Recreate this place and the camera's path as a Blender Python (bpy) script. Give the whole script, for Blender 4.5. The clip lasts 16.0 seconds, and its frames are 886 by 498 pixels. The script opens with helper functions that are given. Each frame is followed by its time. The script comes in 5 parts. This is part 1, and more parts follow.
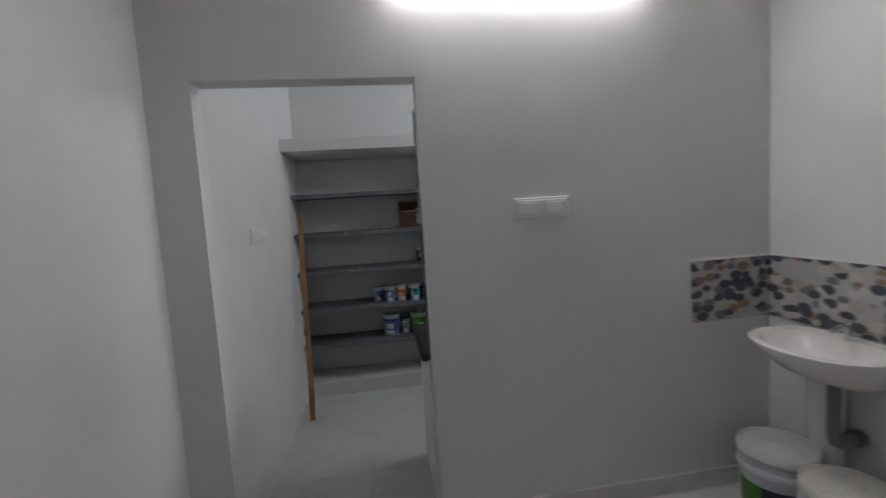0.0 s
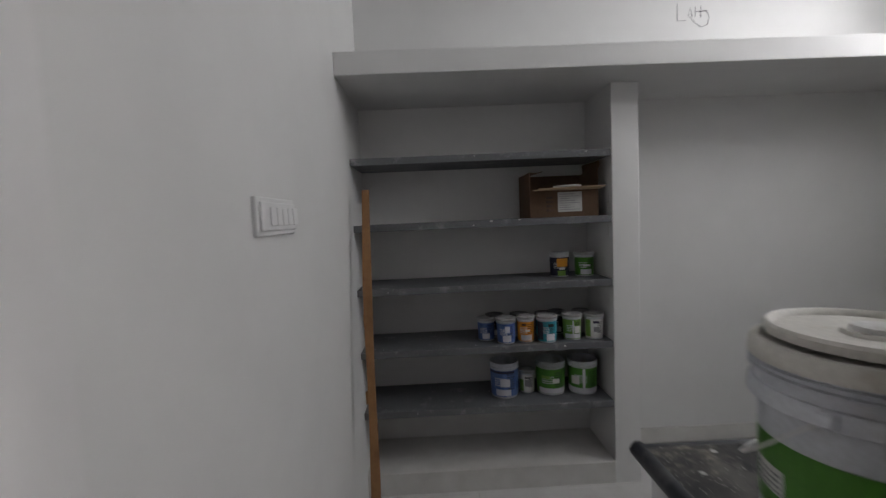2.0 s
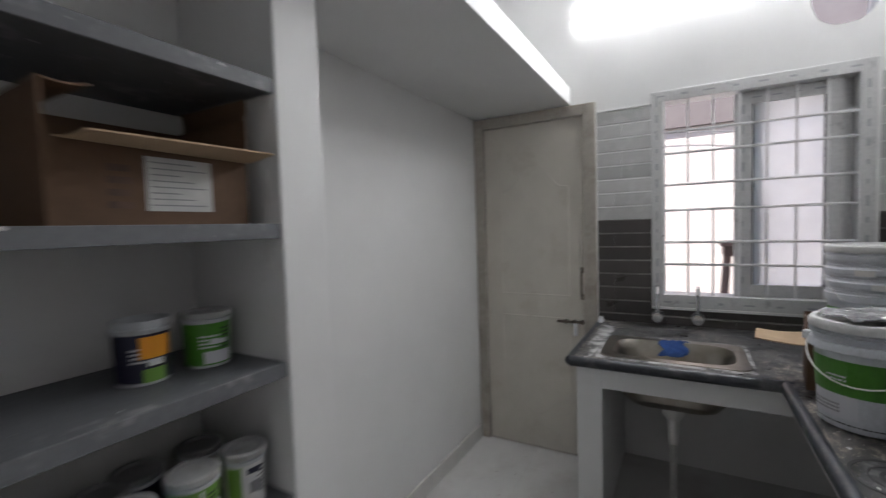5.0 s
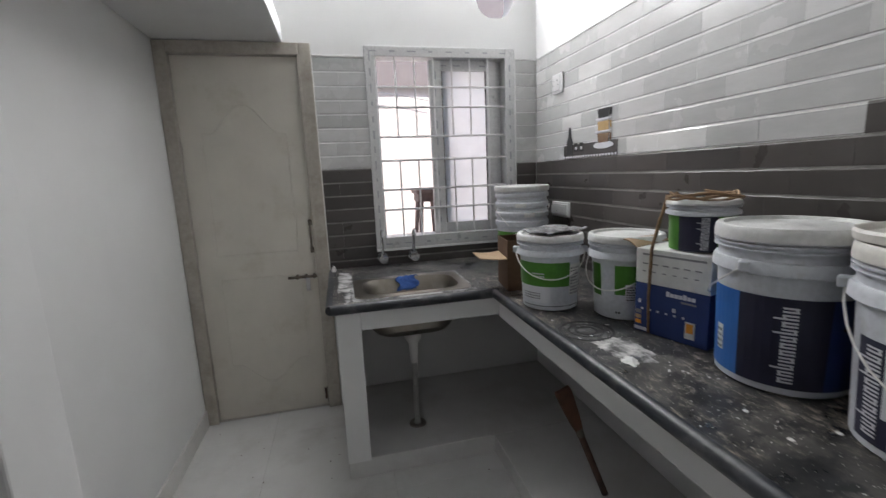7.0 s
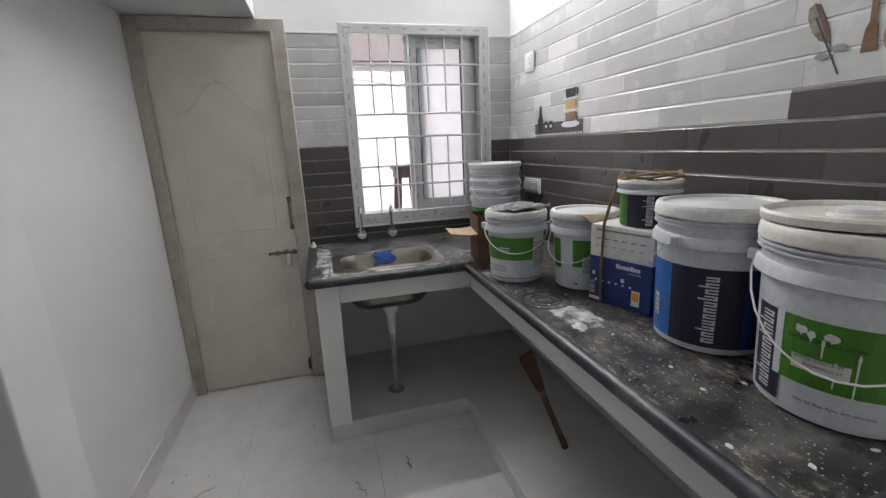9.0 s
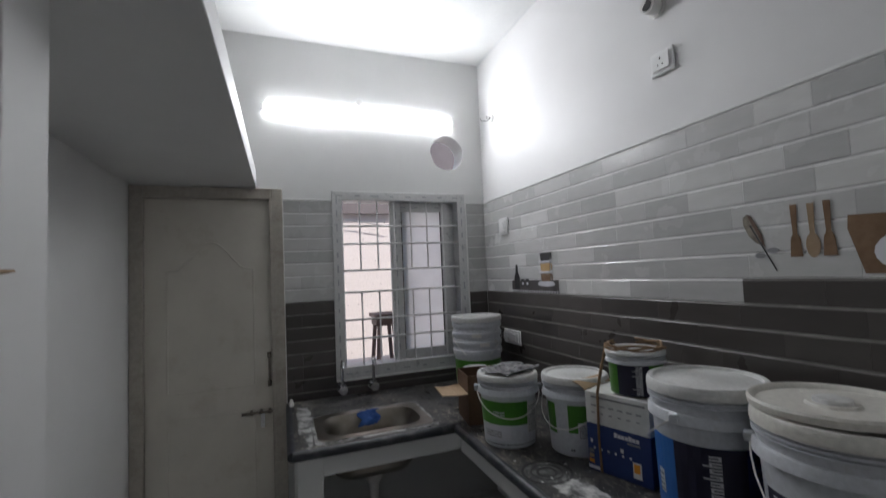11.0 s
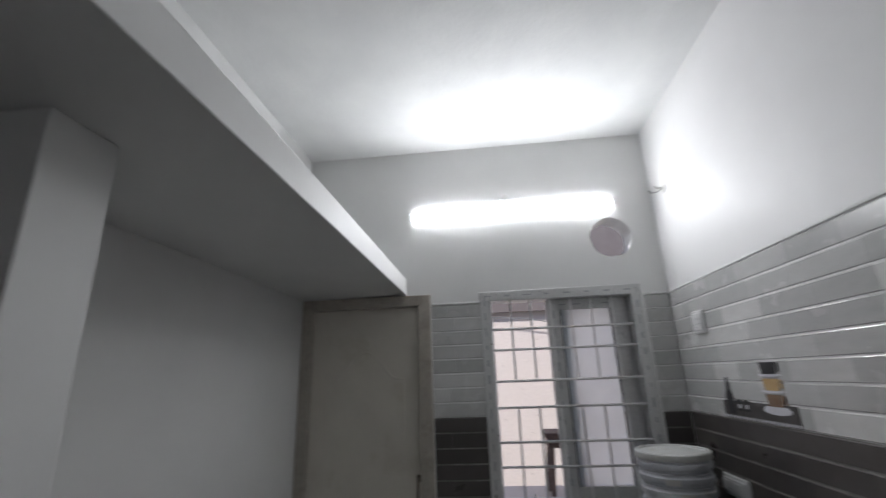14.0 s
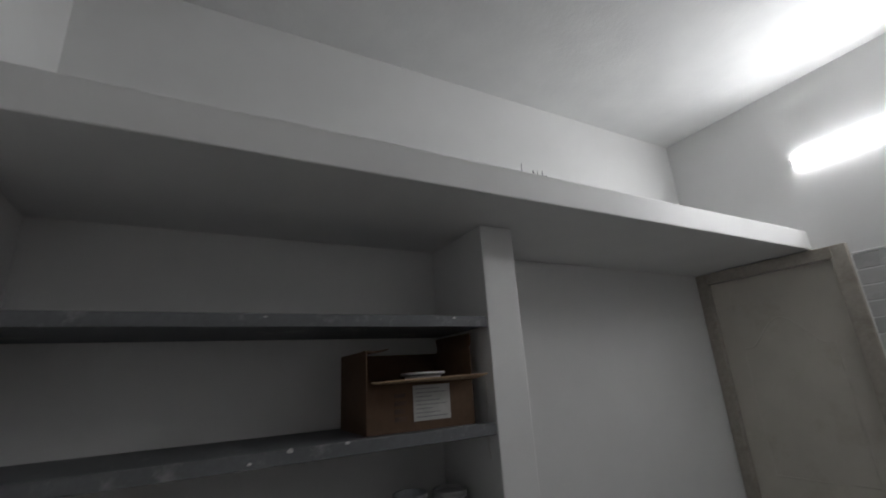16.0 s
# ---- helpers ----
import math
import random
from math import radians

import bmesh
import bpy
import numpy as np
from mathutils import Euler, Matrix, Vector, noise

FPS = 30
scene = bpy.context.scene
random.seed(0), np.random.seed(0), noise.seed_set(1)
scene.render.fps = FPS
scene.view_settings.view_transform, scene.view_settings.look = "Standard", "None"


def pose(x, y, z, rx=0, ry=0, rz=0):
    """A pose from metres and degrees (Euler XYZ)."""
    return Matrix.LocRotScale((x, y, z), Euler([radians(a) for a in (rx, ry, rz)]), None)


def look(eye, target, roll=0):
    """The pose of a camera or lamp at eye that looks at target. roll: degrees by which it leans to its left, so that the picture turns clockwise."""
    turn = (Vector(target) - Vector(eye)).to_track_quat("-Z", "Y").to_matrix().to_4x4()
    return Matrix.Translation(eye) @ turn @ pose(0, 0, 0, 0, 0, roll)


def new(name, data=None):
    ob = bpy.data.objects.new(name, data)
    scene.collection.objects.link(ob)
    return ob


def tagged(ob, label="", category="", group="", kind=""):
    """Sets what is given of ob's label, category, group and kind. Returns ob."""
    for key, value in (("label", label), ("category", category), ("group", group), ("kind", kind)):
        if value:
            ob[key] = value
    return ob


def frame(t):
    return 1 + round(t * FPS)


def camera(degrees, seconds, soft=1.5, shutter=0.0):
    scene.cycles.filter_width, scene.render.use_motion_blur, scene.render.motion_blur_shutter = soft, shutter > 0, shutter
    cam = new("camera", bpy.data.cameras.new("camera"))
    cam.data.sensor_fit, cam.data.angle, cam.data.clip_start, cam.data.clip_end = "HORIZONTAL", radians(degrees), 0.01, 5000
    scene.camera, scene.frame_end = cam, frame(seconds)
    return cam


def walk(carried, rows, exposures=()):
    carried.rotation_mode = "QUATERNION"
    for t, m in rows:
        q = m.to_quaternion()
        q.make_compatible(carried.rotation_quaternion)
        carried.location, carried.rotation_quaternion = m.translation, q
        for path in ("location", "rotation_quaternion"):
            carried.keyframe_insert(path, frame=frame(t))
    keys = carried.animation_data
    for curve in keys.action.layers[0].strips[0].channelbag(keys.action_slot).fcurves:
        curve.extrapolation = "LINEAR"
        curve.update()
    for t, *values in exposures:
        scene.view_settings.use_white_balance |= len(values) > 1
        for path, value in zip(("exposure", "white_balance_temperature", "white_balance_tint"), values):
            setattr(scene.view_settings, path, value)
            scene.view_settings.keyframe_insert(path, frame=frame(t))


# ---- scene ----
cam = camera(92.1, 16.0, soft=1.3, shutter=0.5)
EXPOSURES = [(0, 1.35, 6330, 11), (1, 1.7, 6450, 13), (1.5, 1.68, 6550, 13), (2, 1.46, 6650, 14), (3, 1.5, 6700, 14), (3.5, 1.8, 6700, 14), (4, 2.25, 6650, 13), (4.5, 2.1, 6600, 13), (5.2, 1.95, 6500, 13),
             (7.3, 2.2, 6600, 12), (8.2, 2.42, 6650, 13), (10.3, 1.58, 6500, 12), (11, 1.14, 6400, 12), (12, 1.14, 6350, 13), (13.5, 1.02, 6330, 12), (14.2, 0.93, 6450, 12), (15, 0.88, 6500, 12), (16, 0.95, 6550, 12)]
PATH = [
    (0, (0.481, -1.419, 1.554), (0.755, 0.555, 1.383), -3.7),
    (0.5, (0.412, -1.06, 1.524), (0.531, 0.928, 1.346), -3.3),
    (1, (0.277, -0.62, 1.526), (0.337, 1.371, 1.347), -2.7),
    (1.5, (0.138, -0.251, 1.507), (0.173, 1.742, 1.343), -2.7),
    (2, (0.132, 0.189, 1.467), (0.177, 2.183, 1.318), -2.5),
    (2.5, (0.042, 0.515, 1.46), (0.146, 2.507, 1.322), -2.4),
    (3, (-0.012, 0.733, 1.472), (0.322, 2.7, 1.334), -1.6),
    (3.5, (0.076, 0.972, 1.464), (0.611, 2.893, 1.325), -1.3),
    (4, (0.209, 1.163, 1.466), (0.972, 3.007, 1.34), -1.2),
    (4.5, (0.23, 1.37, 1.466), (1.617, 2.806, 1.345), -1.4),
    (5, (0.366, 1.538, 1.42), (2.103, 2.525, 1.317), -1.8),
    (5.2, (0.444, 1.599, 1.423), (2.267, 2.414, 1.316), -1.9),
    (7.3, (0.379, 1.892, 1.377), (2.274, 1.382, 0.993), -2.3),
    (7.5, (0.362, 1.887, 1.379), (2.25, 1.376, 0.964), -2.4),
    (8, (0.317, 1.849, 1.387), (2.198, 1.358, 0.917), -2.6),
    (8.2, (0.297, 1.846, 1.382), (2.176, 1.355, 0.904), -2.6),
    (10.3, (0.298, 1.916, 1.502), (2.165, 1.258, 1.215), -2.4),
    (10.5, (0.292, 1.935, 1.52), (2.165, 1.248, 1.384), -2.3),
    (11, (0.273, 1.99, 1.563), (2.14, 1.283, 1.677), -2.5),
    (11.5, (0.254, 2.006, 1.599), (2.109, 1.353, 1.958), -2.6),
    (12, (0.253, 2.006, 1.634), (2.105, 1.386, 2.066), -2.8),
    (12.5, (0.266, 2.007, 1.633), (2.116, 1.415, 2.11), -2.8),
    (13, (0.305, 1.995, 1.638), (2.171, 1.48, 2.14), -2.7),
    (13.5, (0.415, 1.858, 1.637), (2.306, 1.472, 2.163), -2.3),
    (14, (0.51, 1.66, 1.643), (2.417, 1.844, 2.215), -2.2),
    (14.5, (0.42, 1.465, 1.62), (2.217, 2.113, 2.215), -2.4),
    (15, (0.317, 1.319, 1.639), (1.833, 2.469, 2.256), -3.1),
    (15.5, (0.271, 1.155, 1.662), (1.386, 2.705, 2.259), -3.5),
    (16, (0.233, 1.164, 1.589), (1.165, 2.839, 2.162), -3.6),
]
walk(cam, [(t, look(eye, target, roll)) for t, eye, target, roll in PATH], EXPOSURES)

# ---- world and lights ----
XW, XE, YN, YS, YH = -0.27, 2.95, 2.74, 0.66, 0.545   # kitchen faces; YH: hall side of the partition
ZC = 3.03                                               # ceiling
HW, HE, HS = -0.455, 2.48, -3.2                         # hall faces

world = bpy.data.worlds.new("sky")
scene.world = world
world.use_nodes = True
sky = world.node_tree.nodes.new("ShaderNodeTexSky")
sky.sky_type, sky.sun_disc = "NISHITA", False
sky.sun_elevation, sky.sun_rotation = radians(60), radians(270)
bg = world.node_tree.nodes["Background"]
bg.inputs["Strength"].default_value = 0.10
world.node_tree.links.new(sky.outputs[0], bg.inputs[0])
sun_data = bpy.data.lights.new("sun", "SUN")
sun_data.energy, sun_data.angle, sun_data.color = 2.6, radians(0.6), (1, 0.95, 0.9)
sun = new("sun", sun_data)
sun.matrix_world = look((-5, 1.5, 12), (1.93, 1.5, 0))
TUBE_POWER = 55.0
HALL_POWER = 30.0


# ---- materials ----
def material(name, base, rough=0.5, metal=0.0, spec=0.5):
    m = bpy.data.materials.new(name)
    m.use_nodes = True
    b = m.node_tree.nodes["Principled BSDF"]
    b.inputs["Base Color"].default_value = (*base, 1)
    b.inputs["Roughness"].default_value = rough
    b.inputs["Metallic"].default_value = metal
    b.inputs["Specular IOR Level"].default_value = spec
    return m


def coords(m, scale=(1, 1, 1)):
    nt = m.node_tree
    geo = nt.nodes.new("ShaderNodeNewGeometry")
    mp = nt.nodes.new("ShaderNodeMapping")
    mp.inputs["Scale"].default_value = scale
    nt.links.new(geo.outputs["Position"], mp.inputs[0])
    return mp.outputs[0]


def noise_tex(m, scale, detail=4, stretch=(1, 1, 1), rough=0.55):
    n = m.node_tree.nodes.new("ShaderNodeTexNoise")
    n.inputs["Scale"].default_value = scale
    n.inputs["Detail"].default_value = detail
    n.inputs["Roughness"].default_value = rough
    m.node_tree.links.new(coords(m, stretch), n.inputs["Vector"])
    return n.outputs["Fac"]


def ramp(m, fac, stops):
    r = m.node_tree.nodes.new("ShaderNodeValToRGB")
    el = r.color_ramp.elements
    while len(el) < len(stops):
        el.new(0.5)
    for e, (p, c) in zip(el, stops):
        e.position, e.color = p, (*c, 1)
    m.node_tree.links.new(fac, r.inputs[0])
    return r.outputs[0]


def mix(m, fac, a, b, mode="MIX"):
    n = m.node_tree.nodes.new("ShaderNodeMix")
    n.data_type, n.blend_type = "RGBA", mode
    if isinstance(fac, float):
        n.inputs[0].default_value = fac
    else:
        m.node_tree.links.new(fac, n.inputs[0])
    for i, v in ((6, a), (7, b)):
        if isinstance(v, tuple):
            n.inputs[i].default_value = (*v, 1)
        else:
            m.node_tree.links.new(v, n.inputs[i])
    return n.outputs[2]


def link_in(m, out, name):
    m.node_tree.links.new(out, m.node_tree.nodes["Principled BSDF"].inputs[name])


def bump(m, fac, strength=0.2, dist=0.01):
    n = m.node_tree.nodes.new("ShaderNodeBump")
    n.inputs["Strength"].default_value, n.inputs["Distance"].default_value = strength, dist
    m.node_tree.links.new(fac, n.inputs["Height"])
    link_in(m, n.outputs[0], "Normal")


def mottled(name, a, b, scale, rough=0.5, metal=0.0, fine=60, relief=0.1, dist=0.003, lo=0.3, hi=0.7, detail=4):
    """A surface that wavers between two colours, with fine relief."""
    m = material(name, a, rough, metal)
    link_in(m, ramp(m, noise_tex(m, scale, detail), [(lo, a), (hi, b)]), "Base Color")
    if relief:
        bump(m, noise_tex(m, fine, 3), relief, dist)
    return m


def stained(name, base, stain, scale, lo, hi, rough=0.5, fine=80, relief=0.1, dist=0.002, metal=0.0, second=None, vary=0.88):
    """Base colour with patches of a stain in it."""
    m = material(name, base, rough, metal)
    dark = tuple(c * vary for c in base)
    ground = ramp(m, noise_tex(m, fine, 3), [(0.35, dark), (0.65, base)])
    mask = ramp(m, noise_tex(m, scale, 6, rough=0.65), [(lo, (0, 0, 0)), (hi, (1, 1, 1))])
    out = mix(m, mask, ground, stain)
    if second:
        mask2 = ramp(m, noise_tex(m, second[1], 5, rough=0.6), [(second[2], (0, 0, 0)), (second[3], (1, 1, 1))])
        out = mix(m, mask2, out, second[0])
    link_in(m, out, "Base Color")
    bump(m, noise_tex(m, fine, 3), relief, dist)
    return m


WALL = mottled("white_wall_paint", (0.665, 0.665, 0.66), (0.705, 0.705, 0.70), 3, 0.6, fine=120, relief=0.06, dist=0.002)
CEIL = mottled("ceiling_paint", (0.69, 0.695, 0.695), (0.75, 0.755, 0.75), 5, 0.75, fine=45, relief=0.25, dist=0.004)
HALLW = mottled("hall_wall_paint", (0.68, 0.675, 0.675), (0.73, 0.725, 0.725), 2.5, 0.55, fine=100, relief=0.06, dist=0.002)
FLOOR = stained("vitrified_floor", (0.61, 0.605, 0.595), (0.48, 0.465, 0.45), 3.5, 0.50, 0.80, 0.26, fine=6, relief=0.01, second=((0.36, 0.33, 0.30), 22, 0.73, 0.80), vary=0.95)
SKIRT = mottled("skirting_tile", (0.55, 0.54, 0.52), (0.64, 0.63, 0.61), 8, 0.3, relief=0.03)
# dark-tile grout; its grey is lifted to paint the bevels' soft highlights
DGROUT = mottled("grey_tile_grout", (0.13, 0.125, 0.12), (0.28, 0.27, 0.255), 12, 0.8)
GROUT = mottled("white_grout", (0.68, 0.68, 0.67), (0.78, 0.78, 0.77), 15, 0.8)
STONE = stained("grey_shelf_stone", (0.115, 0.12, 0.13), (0.30, 0.30, 0.30), 9, 0.58, 0.78, 0.55, fine=70, relief=0.15, second=((0.55, 0.55, 0.54), 34, 0.69, 0.73))
# a little paler than the shelf slab, with light patches and chips
STONEEDGE = stained("paler_shelf_edge", (0.135, 0.14, 0.15), (0.32, 0.32, 0.32), 14, 0.56, 0.74, 0.55, fine=70, relief=0.2, second=((0.55, 0.55, 0.54), 40, 0.70, 0.74))
GRANITE = material("dusty_black_granite", (0.05, 0.05, 0.05), 0.42)
film = ramp(GRANITE, noise_tex(GRANITE, 6, 7, rough=0.68), [(0.38, (0.017, 0.018, 0.020)), (0.50, (0.045, 0.043, 0.042)), (0.64, (0.105, 0.099, 0.094))])
streak = ramp(GRANITE, noise_tex(GRANITE, 26, 9, (1, 1.8, 1), 0.8), [(0.51, (0, 0, 0)), (0.63, (1, 1, 1))])
patch = ramp(GRANITE, noise_tex(GRANITE, 3.2, 4, rough=0.6), [(0.42, (0.06, 0.06, 0.06)), (0.56, (1, 1, 1))])
streak = mix(GRANITE, 1.0, streak, patch, "MULTIPLY")
film = mix(GRANITE, streak, film, (0.40, 0.345, 0.285))
scrape = ramp(GRANITE, noise_tex(GRANITE, 7.5, 8, (1.5, 1, 1), 0.72), [(0.51, (0, 0, 0)), (0.56, (1, 1, 1))])
film = mix(GRANITE, scrape, film, (0.020, 0.021, 0.023))
crumbs = ramp(GRANITE, noise_tex(GRANITE, 130, 3, rough=0.5), [(0.66, (0, 0, 0)), (0.70, (1, 1, 1))])
link_in(GRANITE, mix(GRANITE, crumbs, film, (0.52, 0.50, 0.47)), "Base Color")
link_in(GRANITE, ramp(GRANITE, noise_tex(GRANITE, 6, 7, rough=0.68), [(0.36, (0.25, 0.25, 0.25)), (0.6, (0.6, 0.6, 0.6))]), "Roughness")
bump(GRANITE, noise_tex(GRANITE, 160, 3), 0.12, 0.002)
NOSING = stained("black_granite_edge", (0.024, 0.028, 0.036), (0.11, 0.11, 0.11), 10, 0.52, 0.75, 0.42, fine=150, relief=0.04)
DOOR = stained("cream_door_enamel", (0.62, 0.585, 0.52), (0.46, 0.41, 0.33), 4.5, 0.56, 0.86, 0.42, fine=6, relief=0.02, vary=0.94)
DFRAME = stained("beige_frame_primer", (0.43, 0.395, 0.345), (0.28, 0.245, 0.20), 9, 0.5, 0.75, 0.5, fine=50, relief=0.12)
UPVC = stained("window_frame_plastic", (0.60, 0.60, 0.60), (0.30, 0.30, 0.31), 14, 0.60, 0.72, 0.4, relief=0.02)
STEELW = mottled("white_enamel_bar", (0.70, 0.70, 0.70), (0.80, 0.80, 0.80), 20, 0.35, relief=0.02)
CHROME = material("chrome", (0.75, 0.76, 0.78), 0.12, 1.0)
STEEL = stained("stainless_steel", (0.33, 0.305, 0.27), (0.22, 0.195, 0.165), 10, 0.45, 0.7, 0.32, metal=1.0, relief=0.04)
SMEAR = stained("cement_smeared_granite", (0.05, 0.05, 0.05), (0.40, 0.395, 0.39), 16, 0.40, 0.58, 0.7, relief=0.25)
POWDER = stained("streaked_cement_powder", (0.09, 0.09, 0.09), (0.58, 0.57, 0.56), 20, 0.40, 0.62, 0.9, fine=160, relief=0.4)
RINGFILM = stained("grey_ring_film", (0.055, 0.055, 0.056), (0.20, 0.20, 0.20), 22, 0.46, 0.66, 0.7, relief=0.2)
RINGINK = material("dried_ring", (0.035, 0.035, 0.036), 0.7)
SPLASH = mottled("dried_cement", (0.55, 0.54, 0.52), (0.72, 0.71, 0.70), 30, 0.9, fine=200, relief=0.4)
PLASTICW = stained("white_bucket_plastic", (0.60, 0.62, 0.66), (0.48, 0.46, 0.42), 9, 0.60, 0.80, 0.38, relief=0.03)
LIDW = stained("white_lid_plastic", (0.66, 0.66, 0.65), (0.45, 0.40, 0.33), 8, 0.58, 0.78, 0.42, relief=0.05)
CREAMRIM = stained("cream_stained_rim", (0.68, 0.66, 0.61), (0.48, 0.42, 0.33), 9, 0.58, 0.78, 0.5, relief=0.05)
# patchy grey plastic for the tin lids, darker than the white lids
LIDG = stained("grey_tin_lid", (0.40, 0.40, 0.40), (0.27, 0.26, 0.24), 20, 0.5, 0.7, 0.6, relief=0.05)
TARNISH = stained("tarnished_steel", (0.20, 0.17, 0.14), (0.09, 0.07, 0.055), 25, 0.45, 0.65, 0.4, metal=0.7, relief=0.05)
GREEN = stained("green_label", (0.056, 0.22, 0.018), (0.036, 0.13, 0.015), 8, 0.6, 0.8, 0.35, relief=0.0)
LIME = mottled("lime_label", (0.13, 0.27, 0.045), (0.17, 0.33, 0.06), 9, 0.4, relief=0)
NAVY = mottled("navy_label", (0.010, 0.010, 0.032), (0.016, 0.016, 0.045), 9, 0.55, relief=0)
BLUE = mottled("blue_label", (0.018, 0.11, 0.38), (0.026, 0.145, 0.45), 6, 0.45, relief=0)
BLUED = mottled("dark_blue_carton", (0.009, 0.026, 0.12), (0.014, 0.038, 0.16), 9, 0.55, relief=0.02)
MIDBLUE = mottled("mid_blue_label", (0.03, 0.085, 0.30), (0.12, 0.20, 0.42), 30, 0.4, relief=0)
TEAL = mottled("teal_label", (0.02, 0.25, 0.33), (0.03, 0.30, 0.38), 9, 0.4, relief=0)
ORANGE = mottled("orange_label", (0.72, 0.27, 0.02), (0.78, 0.33, 0.03), 9, 0.4, relief=0)
PAPER = mottled("printed_paper", (0.60, 0.60, 0.58), (0.70, 0.70, 0.68), 30, 0.7, relief=0.02)
# white label paper with the recess's shade put into its colour
LABELSHADE = mottled("shaded_label_paper", (0.42, 0.42, 0.41), (0.50, 0.50, 0.485), 30, 0.7, relief=0.02)
FILMINK = material("faint_film_ink", (0.36, 0.37, 0.39), 0.5)
# white tin plastic greyed for the recess's shade, with stain patches over it
TINW = stained("shaded_tin_plastic", (0.50, 0.52, 0.55), (0.36, 0.35, 0.32), 14, 0.55, 0.75, 0.45, relief=0.03)
GREYINK = material("grey_ink", (0.22, 0.22, 0.23), 0.6)
DARKINK = material("dark_ink", (0.02, 0.02, 0.022), 0.55)
PALEINK = material("pale_ink", (0.62, 0.62, 0.66), 0.5)
PENCIL = material("pencil_line", (0.10, 0.10, 0.11), 0.7)
CARDB = stained("brown_cardboard", (0.115, 0.064, 0.035), (0.075, 0.042, 0.023), 6, 0.5, 0.8, 0.8, fine=60, relief=0.08)
CARDL = mottled("light_cardboard", (0.36, 0.25, 0.155), (0.42, 0.30, 0.19), 14, 0.85, relief=0.1)
WOOD = stained("sawn_wood_lath", (0.32, 0.16, 0.062), (0.19, 0.09, 0.036), 8, 0.45, 0.75, 0.6, fine=60, relief=0.15)
RUSTWOOD = stained("reddish_worn_wood", (0.13, 0.055, 0.03), (0.06, 0.03, 0.02), 20, 0.45, 0.7, 0.7, relief=0.2)
STOOLWOOD = stained("grey_brown_stool_wood", (0.17, 0.115, 0.10), (0.08, 0.05, 0.045), 12, 0.45, 0.7, 0.7, relief=0.15)
DARKWOOD = stained("weathered_dark_wood", (0.11, 0.06, 0.04), (0.035, 0.022, 0.02), 9, 0.45, 0.7, 0.7, relief=0.15)
SWITCH = mottled("white_switch_plastic", (0.74, 0.74, 0.74), (0.79, 0.79, 0.79), 20, 0.3, relief=0)
CERAMIC = mottled("white_sanitary_ceramic", (0.78, 0.76, 0.74), (0.82, 0.80, 0.78), 5, 0.12, relief=0)
PIPEW = mottled("white_pipe_plastic", (0.66, 0.65, 0.63), (0.72, 0.71, 0.69), 12, 0.4, relief=0.02)
PIPED = mottled("clouded_pipe_plastic", (0.30, 0.295, 0.28), (0.38, 0.37, 0.35), 12, 0.35, relief=0.02)
PIPEG = mottled("grey_pipe_plastic", (0.16, 0.16, 0.16), (0.2, 0.2, 0.2), 12, 0.45, relief=0.02)
CLOTH = mottled("blue_cloth", (0.012, 0.05, 0.20), (0.03, 0.09, 0.30), 30, 0.9, fine=250, relief=0.4)
POLY = mottled("grey_plastic_wrap", (0.05, 0.05, 0.055), (0.32, 0.32, 0.33), 25, 0.2, relief=0.3, fine=30, dist=0.01)
ROPE = mottled("jute_rope", (0.16, 0.095, 0.05), (0.24, 0.15, 0.08), 60, 0.9, relief=0.3)
# near-black that paints the shade inside a pipe
HOLEDARK = material("bore_shade", (0.015, 0.013, 0.012), 0.7)
OUTWALL = stained("pale_pink_plaster", (0.66, 0.60, 0.57), (0.20, 0.16, 0.15), 30, 0.645, 0.68, 0.8, fine=60, relief=0.2, dist=0.004)
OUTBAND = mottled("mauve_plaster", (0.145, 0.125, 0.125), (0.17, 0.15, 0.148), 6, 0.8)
OUTGRND = mottled("concrete_paving", (0.35, 0.34, 0.32), (0.45, 0.44, 0.42), 6, 0.85)


def toned(name, steps, rough, stain):
    """Glazed tile whose tone differs from piece to piece."""
    m = material(name, steps[0], rough)
    info = m.node_tree.nodes.new("ShaderNodeObjectInfo")
    r = m.node_tree.nodes.new("ShaderNodeValToRGB")
    r.color_ramp.interpolation = "CONSTANT"
    el = r.color_ramp.elements
    while len(el) < len(steps):
        el.new(0.5)
    for i, (e, c) in enumerate(zip(el, steps)):
        e.position, e.color = i / len(steps), (*c, 1)
    m.node_tree.links.new(info.outputs["Random"], r.inputs[0])
    grain = ramp(m, noise_tex(m, 9, 5, (1, 1, 3)), [(0.3, (0.90, 0.90, 0.90)), (0.7, (1, 1, 1))])
    tone = mix(m, 1.0, r.outputs[0], grain, "MULTIPLY")
    dust = ramp(m, noise_tex(m, 17, 7, rough=0.7), [(0.72, (0, 0, 0)), (0.80, (1, 1, 1))])
    link_in(m, mix(m, dust, tone, stain), "Base Color")
    link_in(m, ramp(m, noise_tex(m, 6, 4), [(0.3, (rough,) * 3), (0.7, (rough + 0.18,) * 3)]), "Roughness")
    bump(m, noise_tex(m, 25, 3), 0.05, 0.003)
    return m


TILE_L = toned("pale_grey_glazed_tile", [(0.46, 0.46, 0.455), (0.54, 0.54, 0.535), (0.48, 0.48, 0.475), (0.62, 0.62, 0.61), (0.51, 0.51, 0.505)], 0.14, (0.50, 0.50, 0.50))
